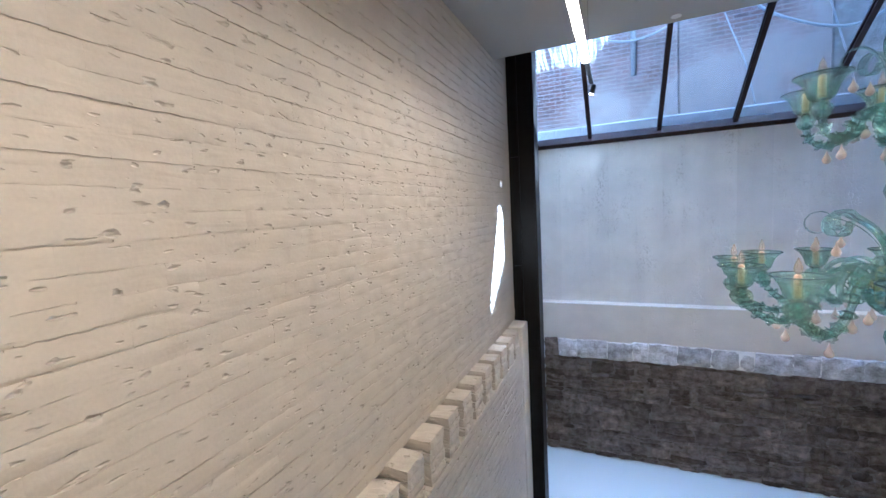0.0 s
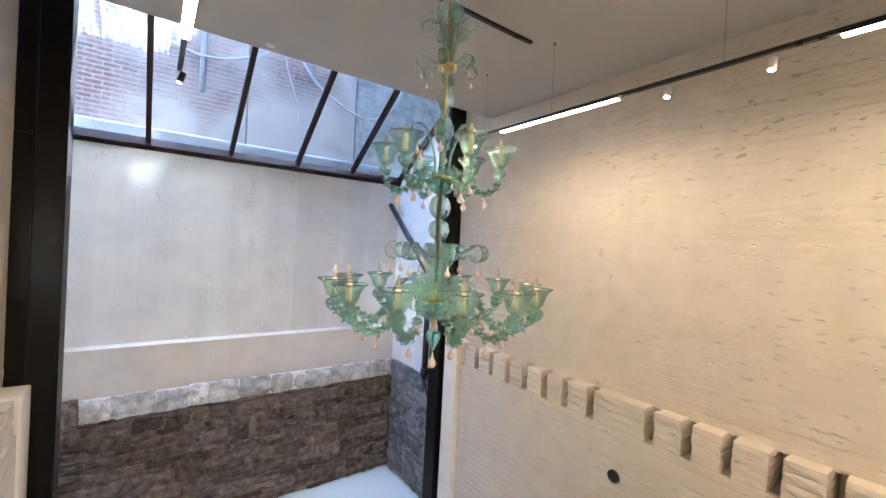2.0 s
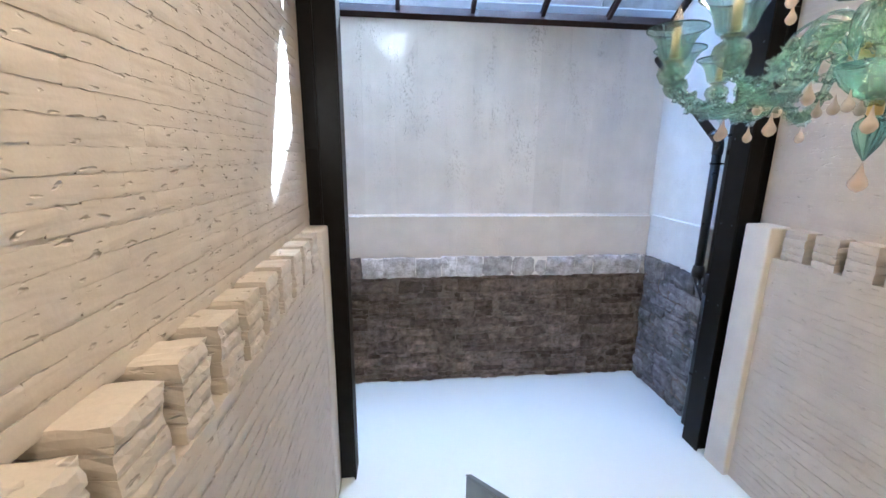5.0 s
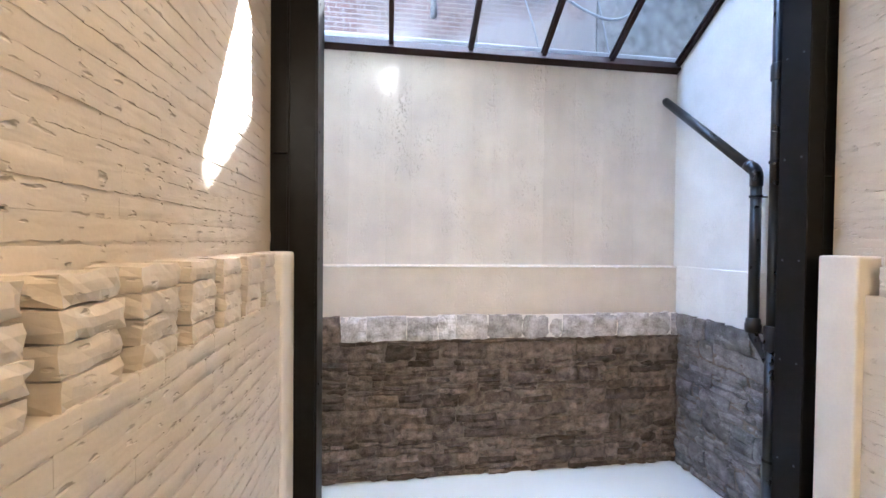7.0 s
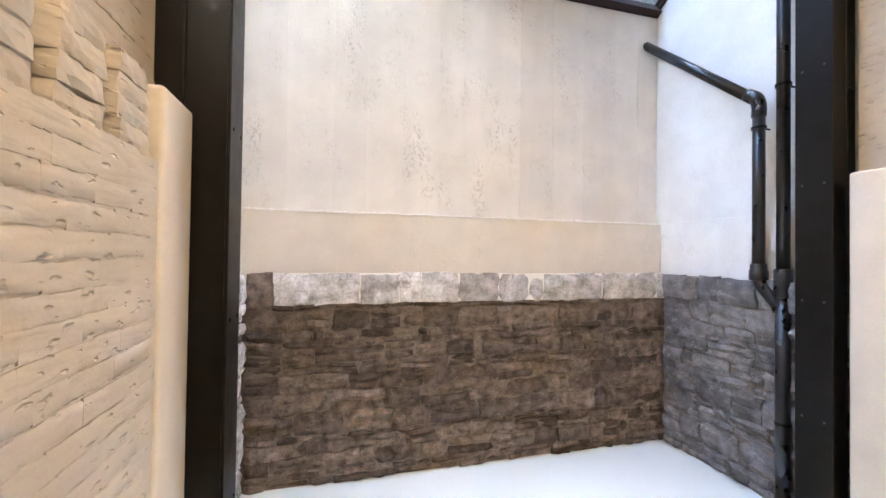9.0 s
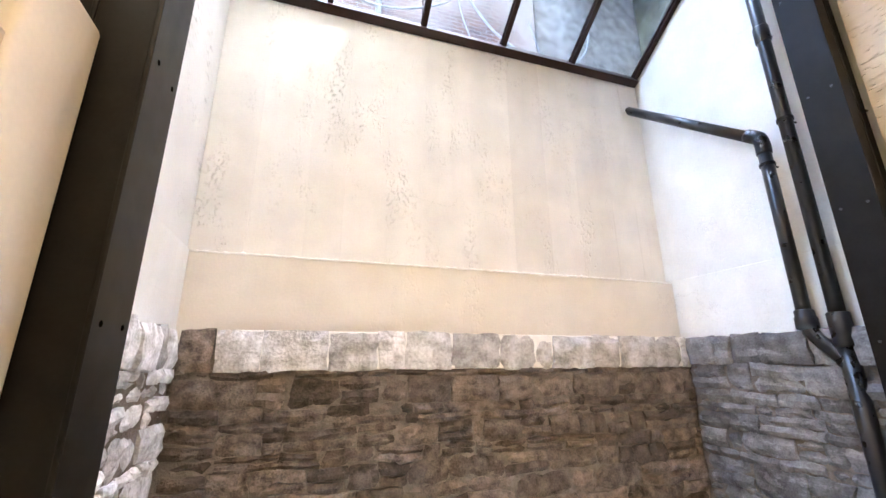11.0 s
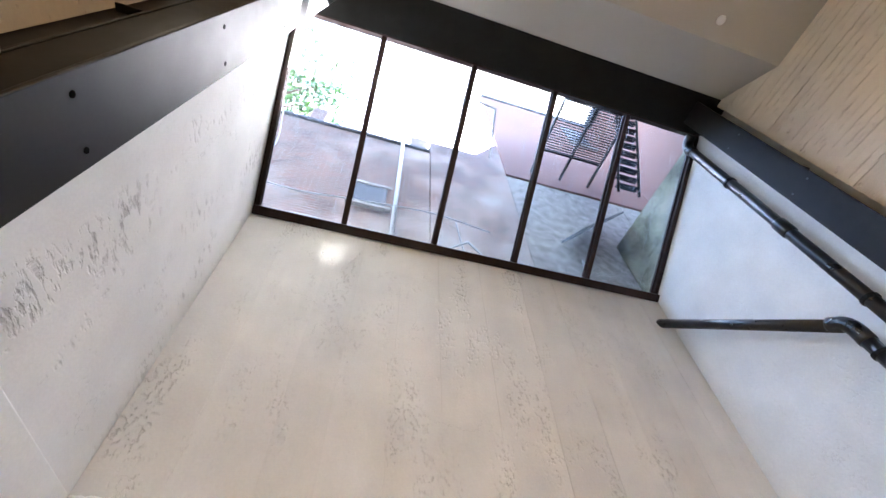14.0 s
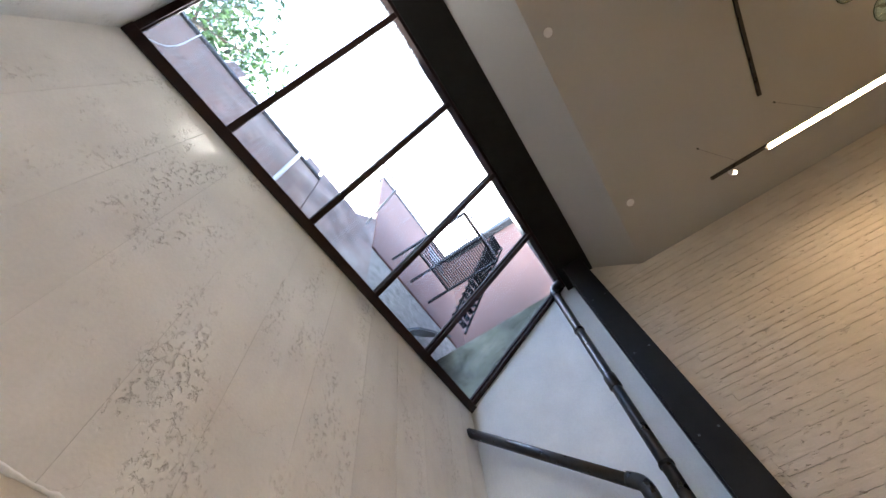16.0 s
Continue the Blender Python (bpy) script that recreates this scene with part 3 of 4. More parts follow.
# ---- yard outside the skylight ----
def brick_mat(name, c1, c2, mortar, scale=1.0):
    m = mat(name, c1, 0.85, vary=0.5, scale=1.3, fine=25, bump=0.2, bump_size=0.01)
    nt = m.node_tree
    N, L = nt.nodes, nt.links
    b = principled(m)
    base = b.inputs["Base Color"].links[0].from_socket
    geo = N.new("ShaderNodeNewGeometry")
    sep, com = N.new("ShaderNodeSeparateXYZ"), N.new("ShaderNodeCombineXYZ")
    L.new(geo.outputs["Position"], sep.inputs[0])
    add = N.new("ShaderNodeMath")
    L.new(sep.outputs["X"], add.inputs[0])
    L.new(sep.outputs["Y"], add.inputs[1])
    L.new(add.outputs[0], com.inputs["X"])
    L.new(sep.outputs["Z"], com.inputs["Y"])
    br = N.new("ShaderNodeTexBrick")
    br.inputs["Scale"].default_value = scale
    br.inputs["Brick Width"].default_value, br.inputs["Row Height"].default_value, br.inputs["Mortar Size"].default_value = 0.22, 0.075, 0.008
    br.inputs["Color1"].default_value, br.inputs["Color2"].default_value, br.inputs["Mortar"].default_value = (*c1, 1), (*c2, 1), (*mortar, 1)
    L.new(com.outputs[0], br.inputs["Vector"])
    n = N.new("ShaderNodeTexNoise")
    n.inputs["Scale"].default_value, n.inputs["Detail"].default_value = 0.6, 8
    L.new(geo.outputs["Position"], n.inputs["Vector"])
    r = N.new("ShaderNodeMapRange")
    r.inputs["From Min"].default_value, r.inputs["From Max"].default_value = 0.42, 0.62
    # old limewash, thicker towards the far end and low down, lightened for haze
    wx, wz = N.new("ShaderNodeMath"), N.new("ShaderNodeMath")
    wx.operation = wz.operation = "MULTIPLY_ADD"
    wx.inputs[1].default_value, wz.inputs[1].default_value, wz.inputs[2].default_value = 0.035, -0.03, 0.22
    L.new(sep.outputs["X"], wx.inputs[0])
    L.new(sep.outputs["Z"], wz.inputs[0])
    L.new(wz.outputs[0], wx.inputs[2])
    ws = N.new("ShaderNodeMath")
    L.new(n.outputs["Fac"], ws.inputs[0])
    L.new(wx.outputs[0], ws.inputs[1])
    L.new(ws.outputs[0], r.inputs["Value"])
    mx = N.new("ShaderNodeMix")
    mx.data_type = "RGBA"
    L.new(r.outputs[0], mx.inputs["Factor"])
    L.new(br.outputs["Color"], mx.inputs["A"])
    mx.inputs["B"].default_value = (*(c * 1.25 for c in mortar), 1)
    mul = N.new("ShaderNodeMix")
    mul.data_type, mul.blend_type = "RGBA", "OVERLAY"
    mul.inputs["Factor"].default_value = 0.5
    L.new(mx.outputs["Result"], mul.inputs["A"])
    L.new(base, mul.inputs["B"])
    L.new(mul.outputs["Result"], b.inputs["Base Color"])
    return m


# mortar and render colours lightened to stand in for haze over the yard
YARD_BRICK = brick_mat("weathered yard brick", (0.3, 0.195, 0.165), (0.19, 0.15, 0.135), (0.47, 0.46, 0.445))
YARD_RENDER = mat("stained grey render", (0.46, 0.445, 0.42), 0.9, vary=0.25, scale=5, fine=40, bump=0.3, bump_size=0.015, dark=(0.24, 0.232, 0.22))
PINK = mat("faded pink render", (0.25, 0.135, 0.11), 0.85, vary=0.12, scale=0.8, fine=12, bump=0.2, bump_size=0.02)
MOSS = mat("mossy grey wall", (0.26, 0.255, 0.2), 0.95, vary=0.4, scale=1.6, fine=14, bump=0.25, bump_size=0.01, dark=(0.07, 0.078, 0.05), spec=0.1)
SLATE = mat("dark slate", (0.07, 0.08, 0.09), 0.6, vary=0.25, scale=3, fine=30)
CABLE = mat("pale cable sheath", (0.5, 0.52, 0.54), 0.6, vary=0.1)
BARK = mat("tree bark", (0.12, 0.09, 0.07), 0.9, vary=0.3, scale=8)
LEAF = mat("green leaves", (0.05, 0.12, 0.025), 0.6, vary=0.35, scale=3, fine=20, pieces=0.35)
DARK_GLASS = glass_mat("dark window glass", (0.05, 0.06, 0.08), 0.0, 0.35)
principled(DARK_GLASS).inputs["Specular IOR Level"].default_value = 0.25

structure("ground", box(-300, 300, 7.1, 300, -0.4, -0.2), YARD_RENDER, "plain grey ground behind the house", "ground")
structure("trim", box(AL - 0.3, AR + 0.3, 7.0, 7.25, 4.999, 5.26, 0.02), CABLE, "pale weathered parapet capping outside the skylight foot", "trim")
FY = 8.5
house = thing("brick_house", (0, FY, 0), "weathered red and grey brick house behind the yard", "house")
part("wall", box(-9, 1.0, 0.0, 0.6, -0.2, 11.3, 0.02), YARD_BRICK, house)
part("wall", box(1.01, 3.11, 0.03, 0.4, -0.2, 12.1, 0.02), YARD_BRICK, house)
# wedge added on the wall top to slant the sun patch indoors
bm = bmesh.new()
gp = [(2.3, 12.101), (3.11, 12.101), (3.11, 13.25), (3.06, 13.25)]
ga = [bm.verts.new((x, 0.06, z)) for x, z in gp]
gb = [bm.verts.new((x, 0.2, z)) for x, z in gp]
bm.faces.new(ga)
bm.faces.new(gb[::-1])
for k in range(4):
    bm.faces.new((ga[k], ga[(k + 1) % 4], gb[(k + 1) % 4], gb[k]))
part("gable", bm, YARD_BRICK, house)
part("coping", box(-9, 1.0, -0.06, 0.66, 11.301, 11.42, 0.02), SLATE, house)
w = part("window", box(-0.55, 0.1, -0.03, -0.002, 8.15, 8.95, 0.01), DARK_GLASS, house, "small dark window")
part("frame", box(-0.62, 0.17, -0.05, -0.031, 8.951, 9.03, 0.005), YARD_RENDER, w)
part("sill", box(-0.65, 0.2, -0.12, -0.031, 8.07, 8.149, 0.01), YARD_RENDER, w)
w = part("window", box(-3.6, -2.7, -0.03, -0.002, 7.0, 8.4, 0.01), DARK_GLASS, house, "dark window with pale lintel")
part("sill", box(-3.7, -2.6, -0.12, -0.031, 6.92, 6.999, 0.01), YARD_RENDER, w)
part("chimney", box(-2.15, -1.75, 0.1, 0.45, 11.43, 12.5, 0.02), YARD_BRICK, house)
part("chimney", box(0.5, 0.95, 0.1, 0.45, 11.43, 12.3, 0.02), YARD_BRICK, house)
bm = sweep(bmesh.new(), [(0.28, -0.09, 6.3), (0.28, -0.09, 11.6)], 0.045, 10)
tagged(part("downpipe", bm, CABLE, None, "", True, Matrix.Translation((0, FY, 0))), "pale grey downpipe on the yard wall", "pipe")

pink = thing("pink_house", (3.12, FY, 0), "faded pink rendered house with a grey lower wall", "house")
part("wall", box(0.02, 3.5, 0.1, 0.45, -0.2, 11.4, 0.02), YARD_RENDER, pink, "stained grey lower wall")
part("wall", box(3.51, 4.87, 0.1, 0.45, -0.2, 11.4, 0.02), YARD_RENDER, pink, "stained grey lower wall")
part("wall", box(0.02, 4.87, 0.05, 0.15, 11.401, 18.0, 0.01), PINK, pink)
part("wall", box(4.88, 5.2, -6.5, 0.45, -0.2, 18.0, 0.01), PINK, pink, "pink rendered side wing")
part("roof", box(0.01, 4.6, 0.0, 0.3, 18.001, 18.3, 0.03), SLATE, pink)
part("roof", box(4.61, 5.4, -6.6, 0.5, 18.001, 18.3, 0.03), SLATE, pink)
for x in (3.2,):
    for z in (15.4,):
        w = part("window", box(x, x + 0.95, 0.02, 0.048, z, z + 1.7, 0.01), DARK_GLASS, pink)
        part("sill", box(x - 0.08, x + 1.03, -0.08, 0.019, z - 0.1, z - 0.001, 0.01), YARD_RENDER, w)
lean = thing("lean_to_roof", (5.0, FY, 7.6), "dark slate lean-to roof against the grey wall", "roof")
bm = bmesh.new()
pts = [(-1.0, 0.05, 1.0), (0.4, 0.05, 2.3), (0.4, -0.7, 1.7), (-1.0, -0.7, 0.5)]
lo = [bm.verts.new(p) for p in pts]
hi = [bm.verts.new((p[0], p[1], p[2] + 0.08)) for p in pts]
bm.faces.new(lo)
bm.faces.new(hi[::-1])
for k in range(4):
    bm.faces.new((lo[k], lo[(k + 1) % 4], hi[(k + 1) % 4], hi[k]))
part("slates", bm, SLATE, lean)
structure("boundary_wall", box(5.5, 5.9, 3.0, FY + 0.05, -0.2, 9.0, 0.03), MOSS, "mossy stained boundary wall beside the yard", "wall")
structure("boundary_wall_west", box(-7.0, -6.6, 3.0, FY - 0.01, -0.2, 8.0, 0.03), MOSS, "mossy stained boundary wall closing the yard", "wall")

# unseen wall, added and kept dark to hold sky light off the yard walls
structure("sky_block_wall", box(-7.0, 7.0, 4.6, 5.1, 6.501, 14.5), SLATE, "unseen dark wall added above the room to block sky light", "wall")
# unseen window, added only to go with the patch lamp
upper = thing("added_upper_window", (1.05, 5.102, 7.7), "unseen window added above the room beside the patch lamp", "window", kind="structure")
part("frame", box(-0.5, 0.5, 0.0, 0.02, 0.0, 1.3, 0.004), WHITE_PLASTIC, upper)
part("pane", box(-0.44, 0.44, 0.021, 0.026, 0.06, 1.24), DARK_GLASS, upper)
fire = thing("fire_escape", (3.95, 6.1, 12.0), "black iron fire escape platform with slatted floor", "fire escape")
for k in range(25):
    part("slat", box(0.05, 1.8, 0.05 + k * 0.068, 0.085 + k * 0.068, 0.0, 0.03), STEEL, fire)
for x in (0.0, 0.9, 1.8):
    part("bearer", box(x, x + 0.05, 0, 2.46, -0.09, -0.001), STEEL, fire)
for y in (0.0, 1.7):
    part("bearer", box(0.0, 1.85, y, y + 0.05, -0.08, -0.002), STEEL, fire)
for k in range(8):
    part("post", box(k * 0.26, 0.025 + k * 0.26, 0.0, 0.025, 0.03, 1.1), STEEL, fire)
part("rail", box(0.0, 1.85, -0.005, 0.03, 1.1, 1.14), STEEL, fire)
SO = Vector((1.95, -0.1, -0.4))
for x in (0.0, 0.62):
    bm = bmesh.new()
    sweep(bm, [(x, -0.1, 2.2), (x, 1.9, -0.9)], 0.05, 4)
    part("stringer", bm, STEEL, fire, m=Matrix.Translation(SO))
for k in range(14):
    part("tread", box(0.0, 0.62, -0.1 + 0.143 * k, 0.06 + 0.143 * k, 2.2 - 0.221 * k, 2.23 - 0.221 * k), STEEL, fire, m=Matrix.Translation(SO))
cage = thing("steel_pole_frame", (1.5, 6.9, 10.4), "thin grey steel pole frame standing above the yard wall", "frame")
for p, q in (((0, 0.2, 1.6), (0.35, 1.9, 1.6)), ((0.35, 1.9, 1.6), (1.3, 1.9, 1.7)), ((0.35, 1.9, -0.2), (0.35, 1.9, 1.6)), ((1.3, 1.9, -0.2), (1.3, 1.9, 1.7)), ((0, 0.2, 1.6), (0.9, 0.3, 1.7)), ((0.9, 0.3, 1.7), (1.3, 1.9, 1.7))):
    part("pole", sweep(bmesh.new(), [p, q], 0.028, 8), CABLE, cage)

# cables hung across the yard wall
def cable(pts, r=0.02):
    o = part("cable", sweep(bmesh.new(), spline(pts, 8), r, 6), CABLE, None, "", True)
    tagged(o, "pale sagging cable hung across the yard wall", "cable", "yard cables")


cable([(-3.2, FY - 0.08, 7.6), (-2.0, FY - 0.12, 7.25), (-1.0, FY - 0.12, 7.3), (0.2, FY - 0.12, 6.9), (1.1, FY - 0.12, 7.15), (1.7, FY - 0.12, 7.6)])
cable([(-3.0, FY - 0.08, 8.3), (-1.6, FY - 0.12, 8.0), (-0.4, FY - 0.12, 8.15), (1.0, FY - 0.12, 8.3), (2.2, FY - 0.12, 8.1)], 0.014)
cable([(1.7, FY - 0.12, 7.6), (2.3, FY - 0.12, 6.9), (3.3, FY - 0.12, 6.5), (4.0, FY - 0.12, 7.0), (4.2, FY - 0.1, 7.9)], 0.022)
cable([(-2.6, FY - 0.1, 11.2), (-2.3, FY - 0.12, 9.3), (-2.9, FY - 0.12, 8.2), (-2.2, FY - 0.12, 7.3), (-1.9, FY - 0.12, 6.2)], 0.014)
cable([(1.5, FY - 0.1, 8.2), (1.62, FY - 0.12, 7.2), (1.95, FY - 0.12, 6.2), (2.1, FY - 0.1, 5.5)], 0.012)
cable([(2.9, FY - 0.1, 7.4), (3.2, FY - 0.12, 6.2), (3.35, FY - 0.1, 5.6)], 0.012)

# tree behind the yard wall
tree = thing("tree", (-3.9, 9.5, 2.3), "leafy green tree above the brick wall", "tree")
bm = bmesh.new()
sweep(bm, spline([(0, 0, -0.2), (0.1, 0, 5), (-0.1, 0.1, 10), (0.1, 0, 13.5)], 5), lambda u: 0.22 - 0.15 * u, 8)
rng = random.Random(5)
tips = []
for k in range(9):
    a = rng.uniform(0, 6.28)
    z = rng.uniform(10.5, 13.2)
    r = rng.uniform(0.9, 1.7)
    tip = Vector((math.cos(a) * r, math.sin(a) * r, z + rng.uniform(0.6, 1.6)))
    tips.append(tip)
    sweep(bm, spline([(0, 0, z), tip * 0.5 + Vector((0, 0, z * 0.5 + 0.1)), tip], 4), lambda u: 0.06 - 0.045 * u, 6)
part("trunk", bm, BARK, tree, smooth=True)
verts, faces = [], []
for tip in tips + [Vector((0, 0, 14.0)), Vector((0.6, 0, 13.2))]:
    for k in range(280):
        d = Vector((rng.gauss(0, 1), rng.gauss(0, 1), rng.gauss(0, 0.8))) * 0.48
        c = tip + d
        e = Euler((rng.uniform(0, 6), rng.uniform(0, 6), rng.uniform(0, 6))).to_matrix()
        s = rng.uniform(0.08, 0.17)
        n = len(verts)
        for q in ((-1, 0, 0), (0, -0.45, 0.1), (1, 0, 0), (0, 0.45, 0.1)):
            verts.append(c + e @ (Vector(q) * s))
        faces.append((n, n + 1, n + 2, n + 3))
me = bpy.data.meshes.new("crown")
me.from_pydata(verts, [], faces)
me.materials.append(LEAF)
part("crown", me, None, tree)

# ---- rainwater pipes in the light well ----
PX = AR - 0.13
pipe = thing("rainwater_pipe", (PX, 5.27, 0), "black plastic rainwater downpipe with clips", "pipe")
part("shaft", sweep(bmesh.new(), [(0, 0, 0.0), (0, 0, 1.75)], 0.055, 16), PIPE, pipe, smooth=True)
part("shaft", sweep(bmesh.new(), [(0, 0, 1.95), (0, 0, 5.92)], 0.048, 16), PIPE, pipe, smooth=True)
part("branch", lathe(bmesh.new(), [(0.056, 1.73), (0.066, 1.74), (0.066, 1.96), (0.056, 1.97)], 16), PIPE, pipe, smooth=True)
part("branch_arm", sweep(bmesh.new(), spline([(0, 0.0, 1.6), (0, 0.07, 1.7), (0, 0.17, 1.82), (0, 0.2, 1.9)], 5), 0.052, 14), PIPE, pipe, smooth=True)
part("socket", lathe(bmesh.new(), [(0.05, 1.86), (0.07, 1.87), (0.07, 1.95), (0.062, 1.96), (0.062, 2.0), (0.05, 2.01)], 16, (0, 0.2, 0)), PIPE, pipe, smooth=True)
part("side_shaft", sweep(bmesh.new(), [(0, 0.2, 1.9), (0, 0.2, 3.38)], 0.048, 16), PIPE, pipe, smooth=True)
part("elbow", sweep(bmesh.new(), spline([(0, 0.2, 3.3), (0, 0.2, 3.4), (0, 0.225, 3.47), (0, 0.3, 3.53)], 6), 0.056, 14), PIPE, pipe, smooth=True)
part("inclined_shaft", sweep(bmesh.new(), [(0, 0.22, 3.45), (-0.03, 1.5, 4.57)], 0.048, 16), PIPE, pipe, smooth=True)
part("coupler", lathe(bmesh.new(), [(0.05, 4.25), (0.058, 4.26), (0.058, 4.4), (0.05, 4.41)], 16), PIPE, pipe, smooth=True)
part("outlet_bend", sweep(bmesh.new(), spline([(0, 0, 5.8), (0, 0, 5.9), (0, -0.04, 5.97), (0, -0.12, 6.0)], 5), 0.056, 14), PIPE, pipe, smooth=True)
for y, z in ((0.0, 5.1), (0.0, 3.5), (0.2, 3.2), (0.0, 4.35), (0.0, 0.7)):
    c = part("clip", lathe(bmesh.new(), [(0.05, -0.014), (0.057, -0.013), (0.057, 0.013), (0.05, 0.014)], 16), STEEL, pipe, m=Matrix.Translation((0, y, z)))
    part("stud", sweep(bmesh.new(), [(0.05, 0, 0), (0.126, 0, 0)], 0.008, 8), STEEL, c)

# ---- suspended lighting tracks ----
def track_light(x, z, y0, y1, tubes, spots, wires):
    t = thing("track_light", (x, 0, z), "slim black suspended track with warm linear lamps and spots", "track light", "suspended tracks")
    part("rail", box(-0.015, 0.015, y0, y1, 0.0, 0.024, 0.002), PIPE, t)
    for a, b in tubes:
        part("housing", box(-0.026, 0.026, a, b, -0.012, -0.001, 0.001), PIPE, t)
        bm = bmesh.new()
        arc = [(0.024 * math.cos(radians(q)), -0.0125 + 0.004 * math.sin(radians(q))) for q in range(0, -181, -30)]
        ea, eb = [bm.verts.new((x, a, z)) for x, z in arc], [bm.verts.new((x, b, z)) for x, z in arc]
        for k in range(len(arc) - 1):
            bm.faces.new((ea[k], ea[k + 1], eb[k + 1], eb[k]))
        bm.faces.new(ea)
        bm.faces.new(eb[::-1])
        bm.faces.new((ea[0], eb[0], eb[-1], ea[-1]))
        part("lamp", bm, LED, t, "glowing warm white diffuser")
    for y, tilt in spots:
        s = part("spot", lathe(bmesh.new(), [(0.018, 0.0), (0.02, 0.002), (0.02, 0.07), (0.012, 0.074)], 14), WHITE_PLASTIC if x > 0 else PIPE, t, "small white spot head" if x > 0 else "small black spot head", True, pose(0.0, y, -0.085, tilt, 18, 0))
        part("lens", lathe(bmesh.new(), [(0.015, -0.002), (0.0155, 0.0)], 14), SPOT_TIP, s)
    for y in wires:
        part("wire", sweep(bmesh.new(), [(0, y, 0.024), (0, y, CEIL - z)], 0.0011, 5), PIPE, t)
        part("ceiling_cup", lathe(bmesh.new(), [(0.008, CEIL - z - 0.02), (0.008, CEIL - z - 0.002)], 10, (0, y, 0)), PIPE, t)


track_light(2.25, 4.97, -4.2, 3.57, ((1.92, 3.06), (-0.9, 0.82), (-3.6, -2.0)), ((1.6, 0), (1.08, 0), (3.42, 0)), (3.3, 2.5, 1.3, 0.2))
track_light(-0.19, 4.97, -4.2, 3.6, ((1.6, 3.0), (-0.9, 0.6), (-3.6, -2.0)), ((3.57, 0),), (3.3, 1.2))
bm = box(0.1, 2.1, 2.595, 2.63, CEIL - 0.02, CEIL - 0.001, 0.002)
tagged(part("ceiling_track", bm, PIPE), "short black track fixed flush to the ceiling", "track")
for x, y in ((2.39, 4.1), (0.47, 4.13)):
    bm = lathe(bmesh.new(), [(0.035, CEIL - 0.008), (0.04, CEIL - 0.006), (0.04, CEIL - 0.0005)], 20, (x, y, 0))
    tagged(part("ceiling_disc", bm, WHITE_PLASTIC, None, "", True), "small round white cover plate on the ceiling", "cover plate", "ceiling discs")

# ---- openings in the right wall: black caps that paint their shade ----
def wall_hole_cap(y, z, r, square, label):
    bm = bmesh.new()
    n = 4 if square else 18
    lathe(bm, [(r, 0.0), (r, 0.012), (r * 0.9, 0.013)], n)
    tagged(part("wall_hole_cap", bm, PIPE, None, "", False, pose(RF + 0.003, y, z, 0, -90, 0)), label, "hole", "wall holes")


wall_hole_cap(2.25, 1.98, 0.055, False, "round black cap painting the shade of a pipe hole")
wall_hole_cap(2.31, 1.06, 0.1, True, "square black cap painting the shade of a wall pocket")

# ---- chandelier of blown glass ----
CH = (1.105, 2.34)
chand = thing("chandelier", (CH[0], CH[1], 3.3), "two-tier aqua green blown glass chandelier with candle lamps", "chandelier")


def at(z):
    return z - 3.3


stem = [(0.012, at(3.5)), (0.03, at(3.52)), (0.028, at(3.66)), (0.022, at(3.9)), (0.022, at(3.93)), (0.05, at(3.95)), (0.064, at(3.99)), (0.05, at(4.035)), (0.022, at(4.05)),
        (0.03, at(4.06)), (0.056, at(4.09)), (0.066, at(4.13)), (0.052, at(4.175)), (0.022, at(4.2)), (0.02, at(4.28)), (0.028, at(4.3)), (0.018, at(4.42)), (0.02, at(4.5)),
        (0.04, at(4.52)), (0.058, at(4.57)), (0.06, at(4.61)), (0.035, at(4.66)), (0.022, at(4.68)), (0.03, at(4.72)), (0.055, at(4.77)), (0.03, at(4.82)), (0.02, at(4.84)),
        (0.028, at(4.9)), (0.045, at(4.98)), (0.02, at(5.04)), (0.018, at(5.08)), (0.026, at(5.16)), (0.07, at(5.24)), (0.085, at(5.29)), (0.08, at(5.32)), (0.045, at(5.35)), (0.02, at(5.37)),
        (0.012, at(5.4)), (0.008, at(5.52)), (0.05, at(5.535)), (0.055, at(CEIL - 0.002))]
part("stem", lathe(bmesh.new(), stem, 24, flute=0.035, lobes=12), GLASS, chand, smooth=True)
part("core_rod", lathe(bmesh.new(), [(0.006, at(3.45)), (0.006, at(5.4)), (0.004, at(5.5))], 8), BRASS, chand, "gilded centre rod", True)
part("hub_bowl", lathe(bmesh.new(), [(0.02, at(3.44)), (0.06, at(3.455)), (0.095, at(3.49)), (0.115, at(3.53)), (0.12, at(3.55)), (0.105, at(3.55)), (0.03, at(3.5))], 28, flute=0.02, lobes=14), GLASS_DEEP, chand, "deep teal fluted glass bowl", True)
part("hub_collar", lathe(bmesh.new(), [(0.05, at(3.56)), (0.09, at(3.57)), (0.09, at(3.6)), (0.05, at(3.61))], 20), BRASS, chand, "gilded hub collar", True)
part("neck", lathe(bmesh.new(), [(0.014, at(3.39)), (0.02, at(3.4)), (0.02, at(3.43)), (0.014, at(3.445))], 12), BRASS, chand, "gilded neck ring", True)
part("finial", lathe(bmesh.new(), [(0.003, at(3.255)), (0.008, at(3.265)), (0.028, at(3.3)), (0.043, at(3.345)), (0.04, at(3.375)), (0.018, at(3.395))], 24, flute=0.05, lobes=12), GLASS_DEEP, chand, "fluted teal teardrop finial", True)
